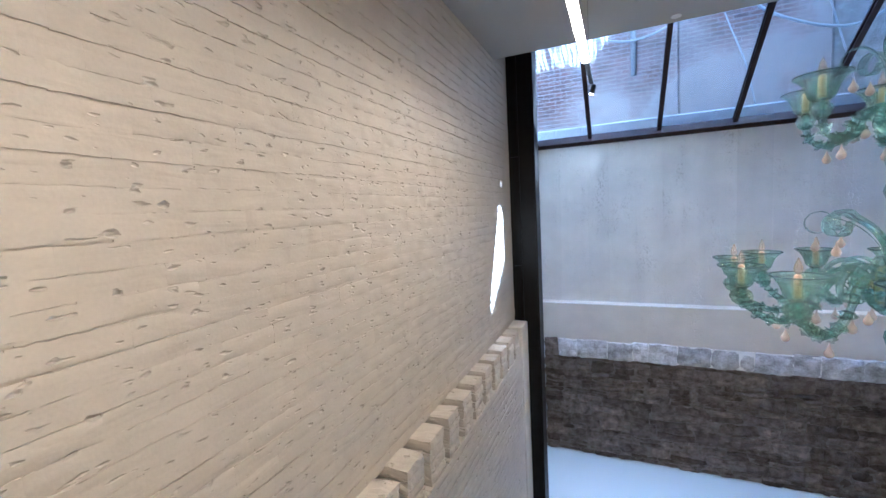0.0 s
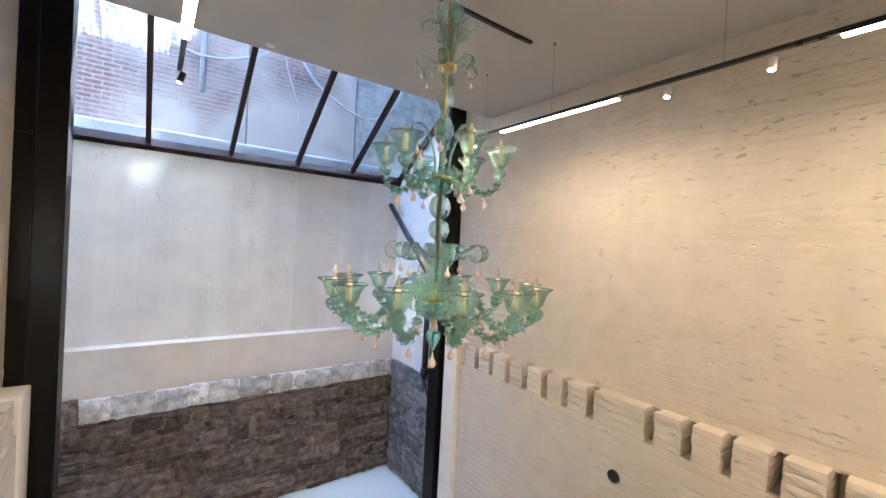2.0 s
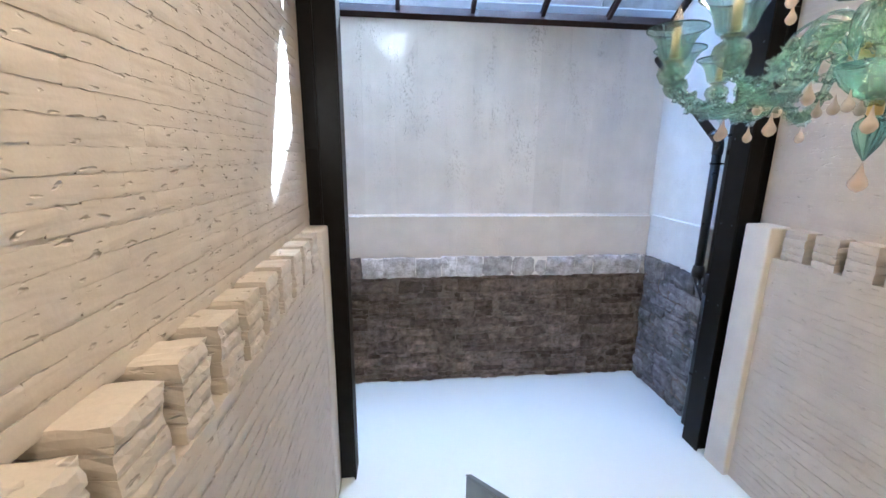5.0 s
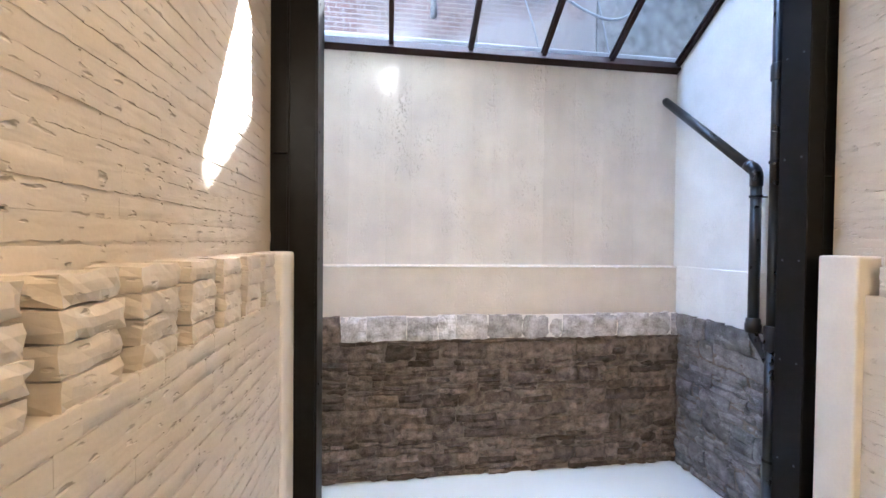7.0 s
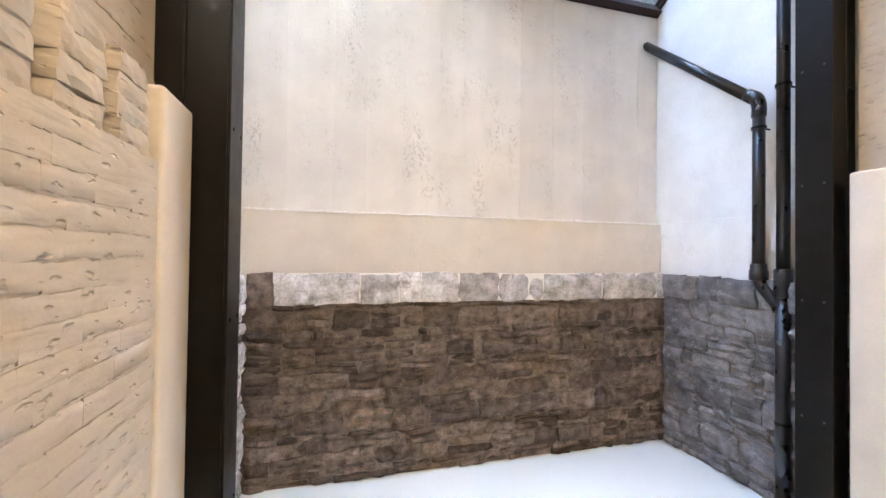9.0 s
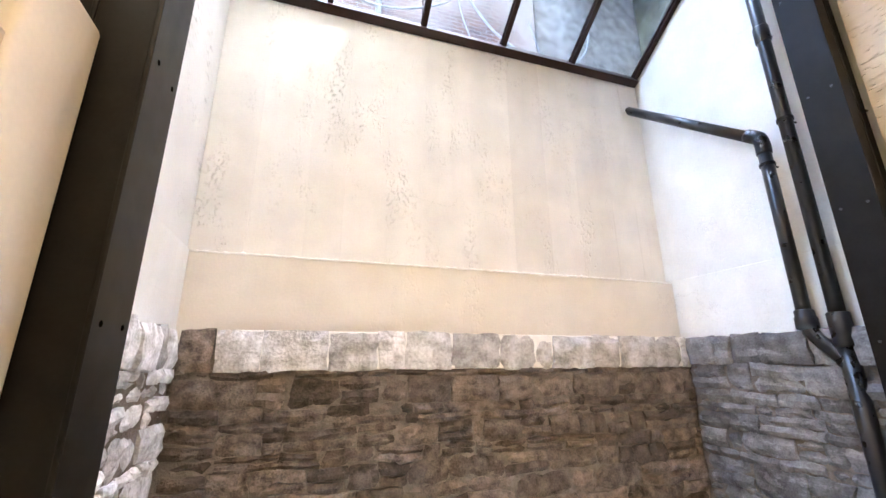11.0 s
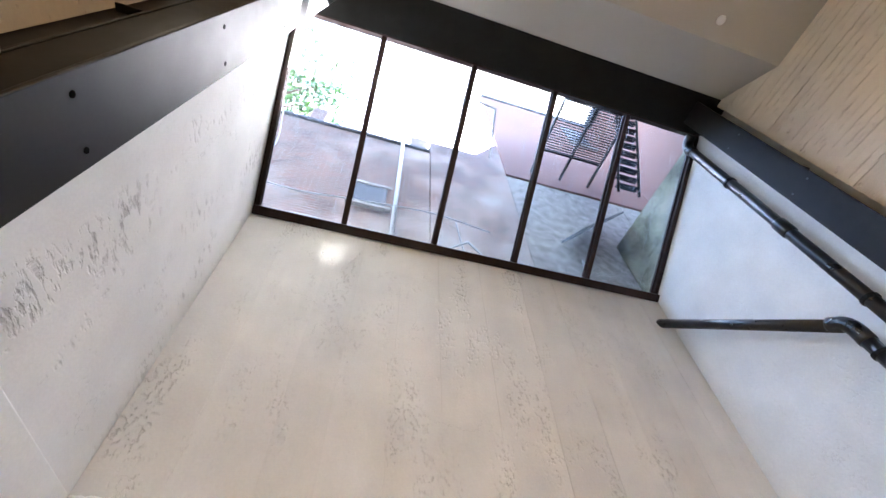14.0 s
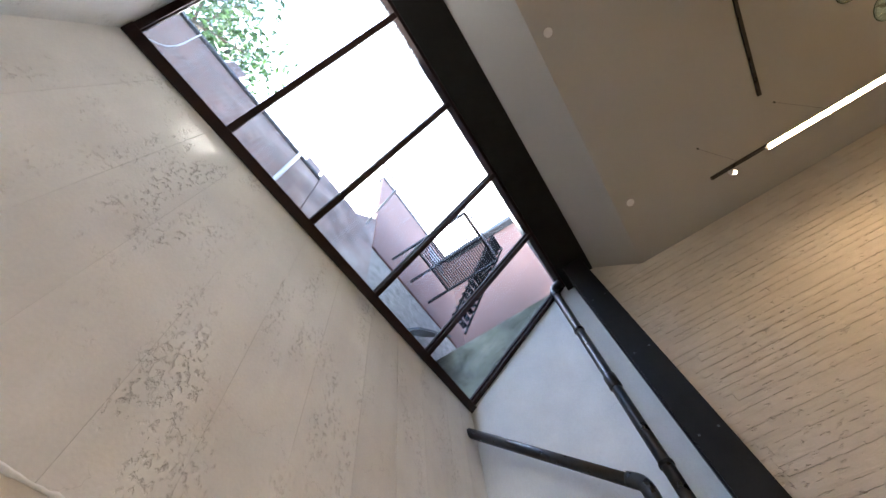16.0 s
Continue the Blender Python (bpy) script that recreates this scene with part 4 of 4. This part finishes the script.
part("upper_bowl", lathe(bmesh.new(), [(0.02, at(4.2)), (0.06, at(4.22)), (0.09, at(4.26)), (0.1, at(4.285)), (0.085, at(4.285)), (0.03, at(4.25))], 24, flute=0.02, lobes=12), GLASS_DEEP, chand, "teal fluted upper bowl", True)
part("upper_collar", lathe(bmesh.new(), [(0.04, at(4.286)), (0.06, at(4.29)), (0.06, at(4.31)), (0.03, at(4.32))], 18), BRASS, chand, "gilded upper collar", True)


def drop_mesh(s):
    bm = lathe(bmesh.new(), [(0.001, 0.0), (0.0035 * s, -0.012 * s), (0.008 * s, -0.03 * s), (0.019 * s, -0.05 * s), (0.021 * s, -0.062 * s), (0.013 * s, -0.076 * s), (0.003 * s, -0.081 * s)], 14)
    return mesh_of(bm, "drop", GLASS_DROP, True)


DROP, DROP_BIG, DROP_SMALL = drop_mesh(0.85), drop_mesh(1.25), drop_mesh(0.55)
part("drop", DROP_BIG, None, chand, "pale glass end drop", m=Matrix.Translation((0, 0, at(3.255))))


def cup_mesh(s):
    prof = [(0.02, 0.0), (0.036, 0.003), (0.047, 0.014), (0.053, 0.036), (0.061, 0.062), (0.077, 0.088), (0.1, 0.106), (0.101, 0.109), (0.075, 0.092), (0.058, 0.065), (0.05, 0.038), (0.043, 0.018), (0.022, 0.008)]
    return mesh_of(lathe(bmesh.new(), [(r * s, z * s) for r, z in prof], 42, flute=0.03, lobes=14), "cup", GLASS_CUP, True)


def rim_mesh(s):
    bm = bmesh.new()
    pts = [(0.1 * s * math.cos(a), 0.1 * s * math.sin(a), 0.108 * s) for a in (2 * math.pi * k / 28 for k in range(29))]
    return mesh_of(sweep(bm, pts, 0.0028, 5, close=False), "rim", GLASS_RIM, True)


def candle_mesh():
    return mesh_of(lathe(bmesh.new(), [(0.013, 0.0), (0.013, 0.088), (0.009, 0.093)], 12), "candle", CANDLE, True)


def bulb_mesh():
    return mesh_of(lathe(bmesh.new(), [(0.008, 0.0), (0.0145, 0.016), (0.015, 0.028), (0.008, 0.05), (0.0015, 0.068)], 12), "bulb", GLASS_BULB, True)


def leaf_ring(bm, c, r, n, size, tilt):
    """A whorl of small pointed glass leaves round the arm."""
    for k in range(n):
        a = 2 * math.pi * k / n
        d = Vector((math.cos(a), math.sin(a), 0))
        t = Vector((-d.y, d.x, 0))
        p0 = Vector(c) + d * r * 0.6
        p1 = Vector(c) + d * (r + size * 0.5) + Vector((0, 0, tilt * 0.4))
        p2 = Vector(c) + d * (r + size) + Vector((0, 0, tilt))
        vs = [bm.verts.new(p) for p in (p0 - t * size * 0.3, p1 - t * size * 0.42, p2, p1 + t * size * 0.42, p0 + t * size * 0.3)]
        ws = [bm.verts.new(v.co + Vector((0, 0, -0.004))) for v in vs]
        bm.faces.new(vs)
        bm.faces.new(ws[::-1])
        for j in range(5):
            bm.faces.new((vs[j], ws[j], ws[(j + 1) % 5], vs[(j + 1) % 5]))


def ruffle(bm, c, d, r, size, n=7):
    """A frilled collar of glass petals standing round the arm at c, across its direction d."""
    d = Vector(d).normalized()
    u = d.cross(Vector((0, 1, 0))).normalized()
    v = d.cross(u)
    steps = n * 4
    inner, mid, outer = [], [], []
    for k in range(steps):
        a = 2 * math.pi * k / steps
        e = u * math.cos(a) + v * math.sin(a)
        wave = math.cos(a * n)
        inner.append(bm.verts.new(Vector(c) + e * r * 0.7))
        mid.append(bm.verts.new(Vector(c) + e * (r + size * 0.55) + d * size * (0.35 + 0.12 * wave)))
        outer.append(bm.verts.new(Vector(c) + e * (r + size * (0.8 + 0.25 * wave)) + d * size * (0.95 - 0.2 * wave)))
    for p, q in ((inner, mid), (mid, outer)):
        for k in range(steps):
            bm.faces.new((p[k], p[(k + 1) % steps], q[(k + 1) % steps], q[k]))


def arm_mesh(pts, s):
    bm = bmesh.new()
    path = spline(pts, 7)
    n = len(path)
    sweep(bm, path, lambda u: s * (0.013 + 0.005 * abs(math.sin(u * 16))), 10)
    for k in range(n // 4, n - 4, 4):
        ruffle(bm, path[k], path[k + 1] - path[k - 1], 0.014 * s, 0.02 * s)
    for k in range(n // 4 + 2, n - 4, 4):
        leaf_ring(bm, path[k], 0.014 * s, 6, 0.022 * s, 0.014)
    end = Vector(pts[-1])
    lathe(bm, [(0.012 * s, -0.085 * s), (0.034 * s, -0.068 * s), (0.046 * s, -0.042 * s), (0.04 * s, -0.02 * s), (0.02 * s, -0.006 * s), (0.014 * s, 0.0)], 20, tuple(end), 0.07, 7)
    return mesh_of(bm, "arm", GLASS, True)


def bobeche_mesh(s):
    return mesh_of(lathe(bmesh.new(), [(0.014 * s, -0.004), (0.032 * s, -0.003), (0.034 * s, 0.002), (0.02 * s, 0.004)], 18), "cup_seat", GLASS_GOLD, True)


def tier(n, z, s, cs, pts, phase, drops):
    arm, cup, rim, candle, bulb, seat = arm_mesh(pts, s), cup_mesh(cs), rim_mesh(cs), candle_mesh(), bulb_mesh(), bobeche_mesh(cs)
    end = Vector(pts[-1])
    for k in range(n):
        a = part("arm", arm, None, chand, m=pose(0, 0, at(z), 0, 0, phase + 360 * k / n))
        part("cup_seat", seat, None, a, m=Matrix.Translation(end))
        part("cup", cup, None, a, m=Matrix.Translation(end))
        part("rim", rim, None, a, m=Matrix.Translation(end))
        part("candle", candle, None, a, "cream candle tube", m=Matrix.Translation(end + Vector((0, 0, 0.012))))
        part("bulb", bulb, None, a, "clear flame bulb", m=Matrix.Translation(end + Vector((0, 0, 0.106))))
        for d in drops:
            part("drop", DROP, None, a, m=Matrix.Translation(d))


tier(12, 3.58, 1.0, 0.94, ((0.08, 0, 0), (0.17, 0, 0.06), (0.25, 0, 0.02), (0.31, 0, -0.09), (0.4, 0, -0.16), (0.5, 0, -0.14), (0.575, 0, -0.07), (0.59, 0, 0.0)), 8, ((0.41, 0, -0.19), (0.3, 0.01, -0.1)))
tier(6, 4.3, 0.85, 0.95, ((0.06, 0, 0), (0.11, 0, 0.045), (0.17, 0, 0.01), (0.2, 0, -0.06), (0.26, 0, -0.085), (0.33, 0, -0.04), (0.345, 0, 0.08)), 20, ((0.26, 0, -0.1), (0.17, 0.0, -0.02)))


def curl_mesh(h, cx, rr, w, cz=None, turns=9):
    """A broad flat glass ribbon that rises from the hub, leans out and rolls over into a scroll."""
    cz = h - rr if cz is None else cz
    pts = [(0.045, 0, 0.0), (0.055, 0, cz * 0.5), (0.05 + (cx - rr) * 0.35, 0, cz * 0.9)] if cz > 0.08 else [(0.045, 0, 0.0), (0.06, 0, 0.02)]
    for k in range(turns):
        ang = radians(150 - k * 42)
        q = rr * (1 - 0.055 * k)
        pts.append((cx + q * math.cos(ang), 0, cz + q * math.sin(ang)))
    bm = bmesh.new()
    sweep(bm, spline(pts, 5), lambda u: w * (0.4 + 0.95 * u - 0.85 * u ** 3), 10, 0.1)
    return mesh_of(bm, "curl", GLASS, True)


C1 = curl_mesh(0.315, 0.265, 0.062, 0.042)
for k in range(8):
    c = part("curl", C1, None, chand, m=pose(0, 0, at(3.6), 0, 0, 22 + 45 * k))
    part("drop", DROP, None, c, m=Matrix.Translation((0.275, 0, 0.19)))
C2 = curl_mesh(0.31, 0.165, 0.058, 0.03)
for k in range(6):
    c = part("curl", C2, None, chand, m=pose(0, 0, at(4.3), 0, 0, 50 + 60 * k))
    part("drop", DROP, None, c, m=Matrix.Translation((0.17, 0, 0.19)))
C3 = curl_mesh(0.29, 0.125, 0.05, 0.024, turns=10)
C4 = curl_mesh(0.06, 0.15, 0.052, 0.026, cz=0.0)
for k in range(6):
    part("curl", C3, None, chand, m=pose(0, 0, at(4.97), 0, 0, 15 + 60 * k))
    c = part("curl", C4, None, chand, m=pose(0, 0, at(4.96), 0, 0, 45 + 60 * k))
    part("drop", DROP_SMALL, None, c, m=Matrix.Translation((0.16, 0, -0.05)))
part("top_collar", lathe(bmesh.new(), [(0.03, at(4.94)), (0.055, at(4.95)), (0.055, at(4.98)), (0.03, at(4.99))], 18), BRASS, chand, "gilded top collar", True)


def frond_mesh():
    bm = bmesh.new()
    pts = spline([(0.06, 0, 0.0), (0.12, 0, 0.075), (0.2, 0, 0.085), (0.25, 0, 0.03), (0.26, 0, -0.04), (0.23, 0, -0.07)], 5)
    sweep(bm, pts, lambda u: 0.024 * math.sin(math.pi * (0.12 + 0.83 * u)), 8, 0.22)
    return mesh_of(bm, "frond", GLASS, True)


FROND = frond_mesh()
for k in range(12):
    part("frond", FROND, None, chand, m=pose(0, 0, at(3.6), 0, 0, 23 + 30 * k))
for k in range(6):
    o = part("frond", FROND, None, chand, m=pose(0, 0, at(4.3), 0, 0, 50 + 60 * k) @ Matrix.Scale(0.55, 4))
for k in range(6):
    part("drop", DROP, None, chand, m=pose(0, 0, at(3.47), 0, 0, 60 * k) @ Matrix.Translation((0.1, 0, 0)))

# ---- notched blocks of the ledges ----
def rough_block(rng, dy, dz, dx, ny, nz, nx, amp, courses=0, soft=0.012):
    """A hewn block: depth dx along +x (front at 0), rounded and uneven, with shallow course lines."""
    bm = bmesh.new()
    bmesh.ops.create_cube(bm, size=1.0)
    def grid(axis, n):
        for k in range(1, n):
            geom = bm.verts[:] + bm.edges[:] + bm.faces[:]
            co, no = [0, 0, 0], [0, 0, 0]
            co[axis] = -0.5 + k / n
            no[axis] = 1
            bmesh.ops.bisect_plane(bm, geom=geom, plane_co=co, plane_no=no)
    grid(1, ny)
    grid(2, nz)
    grid(0, nx)
    seed = Vector((rng.uniform(0, 50), rng.uniform(0, 50), rng.uniform(0, 50)))
    for v in bm.verts:
        u = v.co.copy()
        p = Vector(((u.x - 0.5) * dx, u.y * dy, u.z * dz))
        e = (abs(u.x - 0.5) < 1e-4) + (abs(abs(u.y) - 0.5) < 1e-4) + (abs(abs(u.z) - 0.5) < 1e-4)
        n = noise.noise_vector((p + seed) * 14) * amp + noise.noise_vector((p + seed) * 40) * amp * 0.5
        if u.x > -0.49:
            p += n
        if e >= 2 and u.x > -0.49:
            c = Vector((-dx / 2, 0, 0))
            p += (c - p).normalized() * soft * rng.uniform(0.5, 1.6)
        v.co = p
    return bm


rng = random.Random(3)
for side, up, lo, s in (("left", LX, LF, -1), ("right", RX, RF, 1)):
    for g0, g1 in zip(GROOVES[1:], GROOVES):
        if s > 0 and abs(g0 - 2.26) < 0.02:
            continue                                   # filled notch: one long block
        if s > 0 and abs(g1 - 2.26) < 0.02:
            g1 = 2.53
        if g1 < 0.0:
            continue
        half = 0.036 if s < 0 else 0.031
        a, b = g0 + half + rng.uniform(-0.008, 0.008), g1 - half + rng.uniform(-0.008, 0.008)
        near = s < 0
        bm = bmesh.new()
        for c in range(4):
            h = (LEDGE - DENT) / 4
            b2 = rough_block(rng, (b - a) * rng.uniform(0.95, 1.0), h - 0.0005, 0.31 - rng.uniform(0, 0.008), 7 if near else 4, 3 if near else 2, 5 if near else 3, 0.0085 if near else 0.004, soft=0.007)
            shift = Vector((-rng.uniform(0.0, 0.006), rng.uniform(-0.004, 0.004), (c - 1.5) * h))
            idx = {v: bm.verts.new(v.co + shift) for v in b2.verts}
            for f in b2.faces:
                bm.faces.new([idx[v] for v in f.verts])
            b2.free()
        m = Matrix.Translation((lo, (a + b) / 2, (LEDGE + DENT) / 2)) @ (Matrix.Identity(4) if s < 0 else pose(0, 0, 0, 0, 0, 180))
        part("ledge_block", bm, PAINT, WALLS[side, "lower"], "", False, m)

# ---- painted bricks ----
def brick_variant(rng, length, height, rough, worn):
    """Front at x = 0, back at x = -0.012; worn edges and a lumpy face."""
    ny, rows = 7, (-0.5, -0.4, 0.0, 0.4, 0.5)
    nz = len(rows) - 1
    seed = Vector((rng.uniform(0, 99), rng.uniform(0, 99), rng.uniform(0, 99)))
    verts, faces = [], []
    for j in range(nz + 1):
        for i in range(ny + 1):
            y, z = (i / ny - 0.5) * length, rows[j] * height
            edge = (i in (0, ny)) + (j in (0, nz))
            env = math.sin(math.pi * i / ny) ** 0.5 if 0 < i < ny else 0.0
            x = env * noise.noise(Vector((0, y * 9, z * 16)) + seed) * rough + env * noise.noise(Vector((0, y * 38, z * 45)) + seed) * rough * 0.7
            if j in (0, nz):
                x -= worn * (rng.uniform(0.0, 0.4) if rng.random() < 0.5 else rng.uniform(0.9, 2.2) + (3.0 if rng.random() < 0.12 else 0.0))
                z += rng.uniform(-0.0025, 0.0025)
            elif edge:
                x -= 0.0001
            verts.append((x, y, z))
    w = ny + 1
    for j in range(nz):
        for i in range(ny):
            k = j * w + i
            faces.append((k, k + 1, k + w + 1, k + w))
    rim = [i for i in range(w)] + [j * w + ny for j in range(1, nz + 1)] + [nz * w + i for i in range(ny - 1, -1, -1)] + [j * w for j in range(nz - 1, 0, -1)]
    base = len(verts)
    n = len(rim)
    for k in rim:
        verts.append(verts[k])
    for k in rim:
        verts.append((-0.02, verts[k][1] * 1.005, verts[k][2] * 1.02))
    for k in range(n):
        faces.append((base + k, base + n + k, base + n + (k + 1) % n, base + (k + 1) % n))
    return verts, faces


def bricks(wall, face, s, y0, y1, z0, z1, near, rough, depth, seed, worn):
    rng = random.Random(seed)
    kinds = []
    for k in range(16):
        v, f = brick_variant(rng, 0.2165, 0.0665, rough * rng.uniform(0.7, 1.5), worn * rng.choice((0.1, 0.15, 0.25, 0.4, 0.7, 1.2, 2.0)))
        me = bpy.data.meshes.new("brick")
        me.from_pydata(v, [], f)
        me.shade_smooth()
        me.materials.append(PAINT)
        kinds.append((v, f, me))
    spots = []
    row = 0
    z = z0 + 0.035
    while z < z1 - 0.02:
        y = y0 + (0.0 if row % 2 else 0.108) + rng.uniform(-0.02, 0.02)
        drift = rng.uniform(-0.003, 0.003)
        while y < y1 - 0.06:
            L = 0.215 * rng.uniform(0.9, 1.08) if rng.random() > 0.22 else 0.12
            c = y + L / 2
            if c + L / 2 < y1 + 0.004:
                spots.append((c, z + drift + rng.uniform(-0.003, 0.003), L / 0.215, rng.randrange(16), rng.gauss(0, depth), rng.uniform(-0.8, 0.8)))
            y += L
        z += 0.07
        row += 1
    order = sorted(range(len(spots)), key=lambda i: (spots[i][0] - near[0]) ** 2 + (spots[i][1] - near[1]) ** 2)
    close = set(order[:300])
    V, F = [], []
    for i, (y, z, l, k, d, tilt) in enumerate(spots):
        m = Matrix.Translation((face - s * d, y, z)) @ pose(0, 0, 0, tilt, 0, 180 if s > 0 else 0) @ Matrix.Diagonal((1, l, 1, 1))
        v, f, me = kinds[k]
        if i in close:
            ob = new("brick", me)
            ob.parent = wall
            ob.matrix_basis = m
        else:
            base = len(V)
            V.extend(m @ Vector(p) for p in v)
            F.extend(tuple(base + q for q in face_) for face_ in f)
    me = bpy.data.meshes.new("brickwork")
    me.from_pydata(V, [], F)
    me.shade_smooth()
    me.materials.append(PAINT)
    ob = new("brickwork", me)
    ob.parent = wall
    tagged(ob, kind="stuff")


bricks(WALLS["left", "upper"], LX, -1, -2.2, 4.77, LEDGE - 0.01, CEIL + 0.35, (2.3, 3.6), 0.004, 0.0001, 11, 0.0011)
bricks(WALLS["left", "lower"], LF, -1, -0.5, 4.43, 0.0, DENT, (3.4, 1.9), 0.004, 0.0002, 12, 0.004)
bricks(WALLS["right", "upper"], RX, 1, -1.2, 4.77, LEDGE - 0.01, CEIL + 0.35, (2.6, 3.6), 0.0022, 0.0001, 13, 0.0008)
bricks(WALLS["right", "lower"], RF, 1, -0.5, 4.43, 0.0, DENT, (3.6, 1.9), 0.0022, 0.0001, 14, 0.0009)

# ---- rubble stones of the light well ----
def stones(wall, length, z1, place, material, seed, top=None, big=1.0):
    """Irregular courses along local y; place: pose of the wall's start with the face towards local +x."""
    rng = random.Random(seed)
    made = 0
    z = 0.0
    while z < z1 - 0.02:
        h = rng.choice((0.05, 0.06, 0.08, 0.1, 0.12, 0.15, 0.19)) * big
        h = min(h, z1 - z)
        if z1 - z - h < 0.035:
            h = z1 - z
        y = 0.0
        while y < length - 0.01:
            w = rng.uniform(0.08, 0.34) * (0.8 + h * 4)
            if length - y - w < 0.08:
                w = length - y
            split = h > 0.09 and rng.random() < 0.42
            for q in range(2 if split else 1):
                hh = h / (2 if split else 1)
                zz = z + q * hh
                stone(wall, place, y, zz, w, hh, rng, material)
            y += w
        z += h
    if top:
        y = 0.0
        while y < length - 0.02:
            w = rng.uniform(0.14, 0.46) if y else 0.22
            if length - y - w < 0.1:
                w = length - y
            broken = y == 0.0 and material is STONE       # dark broken stone at the corner
            stone(wall, place, y, z1 - rng.uniform(0.0, 0.012), w, top[0] - rng.uniform(0.0, 0.014), rng, STONE if broken else top[1], 0.012)
            y += w


def stone(wall, place, y, z, w, h, rng, material, proud=0.0):
    ny, nz = max(3, int(w / 0.055)), max(2, int(h / 0.045))
    ny, nz = min(ny, 6), min(nz, 4)
    seed = Vector((rng.uniform(0, 99), rng.uniform(0, 99), rng.uniform(0, 99)))
    out = proud + rng.uniform(0.008, 0.05)
    skew = rng.uniform(-0.012, 0.012)
    verts, faces = [], []
    gap = 0.004
    for j in range(nz + 1):
        for i in range(ny + 1):
            u, v = i / ny, j / nz
            yy, zz = gap + u * (w - 2 * gap), gap * 0.8 + v * (h - 1.6 * gap)
            edge = (i in (0, ny)) + (j in (0, nz))
            x = out + noise.noise(Vector((0, yy * 10, zz * 14)) + seed) * 0.016 + noise.noise(Vector((0, yy * 35, zz * 35)) + seed) * 0.012 + skew * (u - 0.5)
            if edge:
                x -= 0.015 * edge
                yy += noise.noise(Vector((3, yy * 20, zz * 20)) + seed) * 0.022 * (0.3 if i in (0, ny) and wall is None else 1)
                zz += noise.noise(Vector((7, yy * 20, zz * 20)) + seed) * 0.02
            wander = noise.noise(Vector((y + yy, (z + zz) * 1.6, 4.0 + place.translation.x)) * 2.6) * 0.026 * min(1.0, (z + zz) * 4)
            drift = noise.noise(Vector((y + yy, z + zz, 31.0)) * 4.5) * 0.03
            if proud:
                wander *= 0.3
            verts.append((x, yy - w / 2 + (0 if proud else drift), zz - h / 2 + wander))
    q = ny + 1
    for j in range(nz):
        for i in range(ny):
            k = j * q + i
            faces.append((k, k + 1, k + q + 1, k + q))
    rim = [i for i in range(q)] + [j * q + ny for j in range(1, nz + 1)] + [nz * q + i for i in range(ny - 1, -1, -1)] + [j * q for j in range(nz - 1, 0, -1)]
    base = len(verts)
    for k in rim:
        verts.append((-0.03, verts[k][1], verts[k][2]))
    n = len(rim)
    for k in range(n):
        faces.append((rim[k], base + k, base + (k + 1) % n, rim[(k + 1) % n]))
    me = bpy.data.meshes.new("stone")
    me.from_pydata(verts, [], faces)
    me.materials.append(material)
    ob = new("stone", me)
    ob.parent = wall
    ob.matrix_basis = place @ Matrix.Translation((0, y + w / 2, z + h / 2))


FAR = structure("stone_wall_far", box(AL + 0.1, AR - 0.1, AY - 0.215, AY - 0.201, 0.0, 1.6), MORTAR, "brown rubble stone wall under a limewashed top course", "wall")
stones(FAR, AR - AL - 0.18, 1.6, Matrix.Translation((AL + 0.1, AY - 0.215, 0)) @ pose(0, 0, 0, 0, 0, -90), STONE, 21, (0.29, STONE_WASH))
structure("trim", box(AL + 0.35, AR - 0.12, AY - 0.227, AY - 0.216, 1.6, 1.872, 0.004), LIME_AND_LIT_EDGE, "white lime bedding between the washed top stones", "trim")
RGT = structure("stone_wall_right", box(AR - 0.095, AR - 0.081, 5.1, AY - 0.24, 0.0, 1.6), MORTAR, "grey rubble stone side wall of the light well", "wall")
stones(RGT, AY - 0.24 - 4.85, 1.62, Matrix.Translation((AR - 0.095, 4.85, 0)) @ Matrix.Diagonal((-1, 1, 1, 1)), STONE_GREY, 22, (0.26, STONE_GREY), 1.25)
LFT = structure("stone_wall_left", box(AL + 0.071, AL + 0.085, 5.1, AY - 0.24, 0.0, 1.6), MORTAR, "limewashed rubble stone side wall of the light well", "wall")
stones(LFT, AY - 0.24 - 4.85, 1.62, Matrix.Translation((AL + 0.085, 4.85, 0)), STONE_WASH, 23, (0.26, STONE_WASH), 1.25)

# ---- shutter-board bays of the far plaster wall ----
rng = random.Random(17)
x = AL + 0.002
k = 0
while x < AR - 0.01:
    w = rng.uniform(0.3, 0.46)
    if AR - x - w < 0.2:
        w = AR - x - 0.002
    me = mesh_of(box(-w / 2, w / 2, -0.01, 0.0, 0, 2.49, 0.0012), "bay", PLASTER)
    o = part("bay", me, None, WALL_FAR, m=pose(x + w / 2, AY - 0.0005 - rng.uniform(0.001, 0.0028), 2.452, rng.uniform(-0.05, 0.05), 0, rng.uniform(-0.35, 0.35)))
    x += w
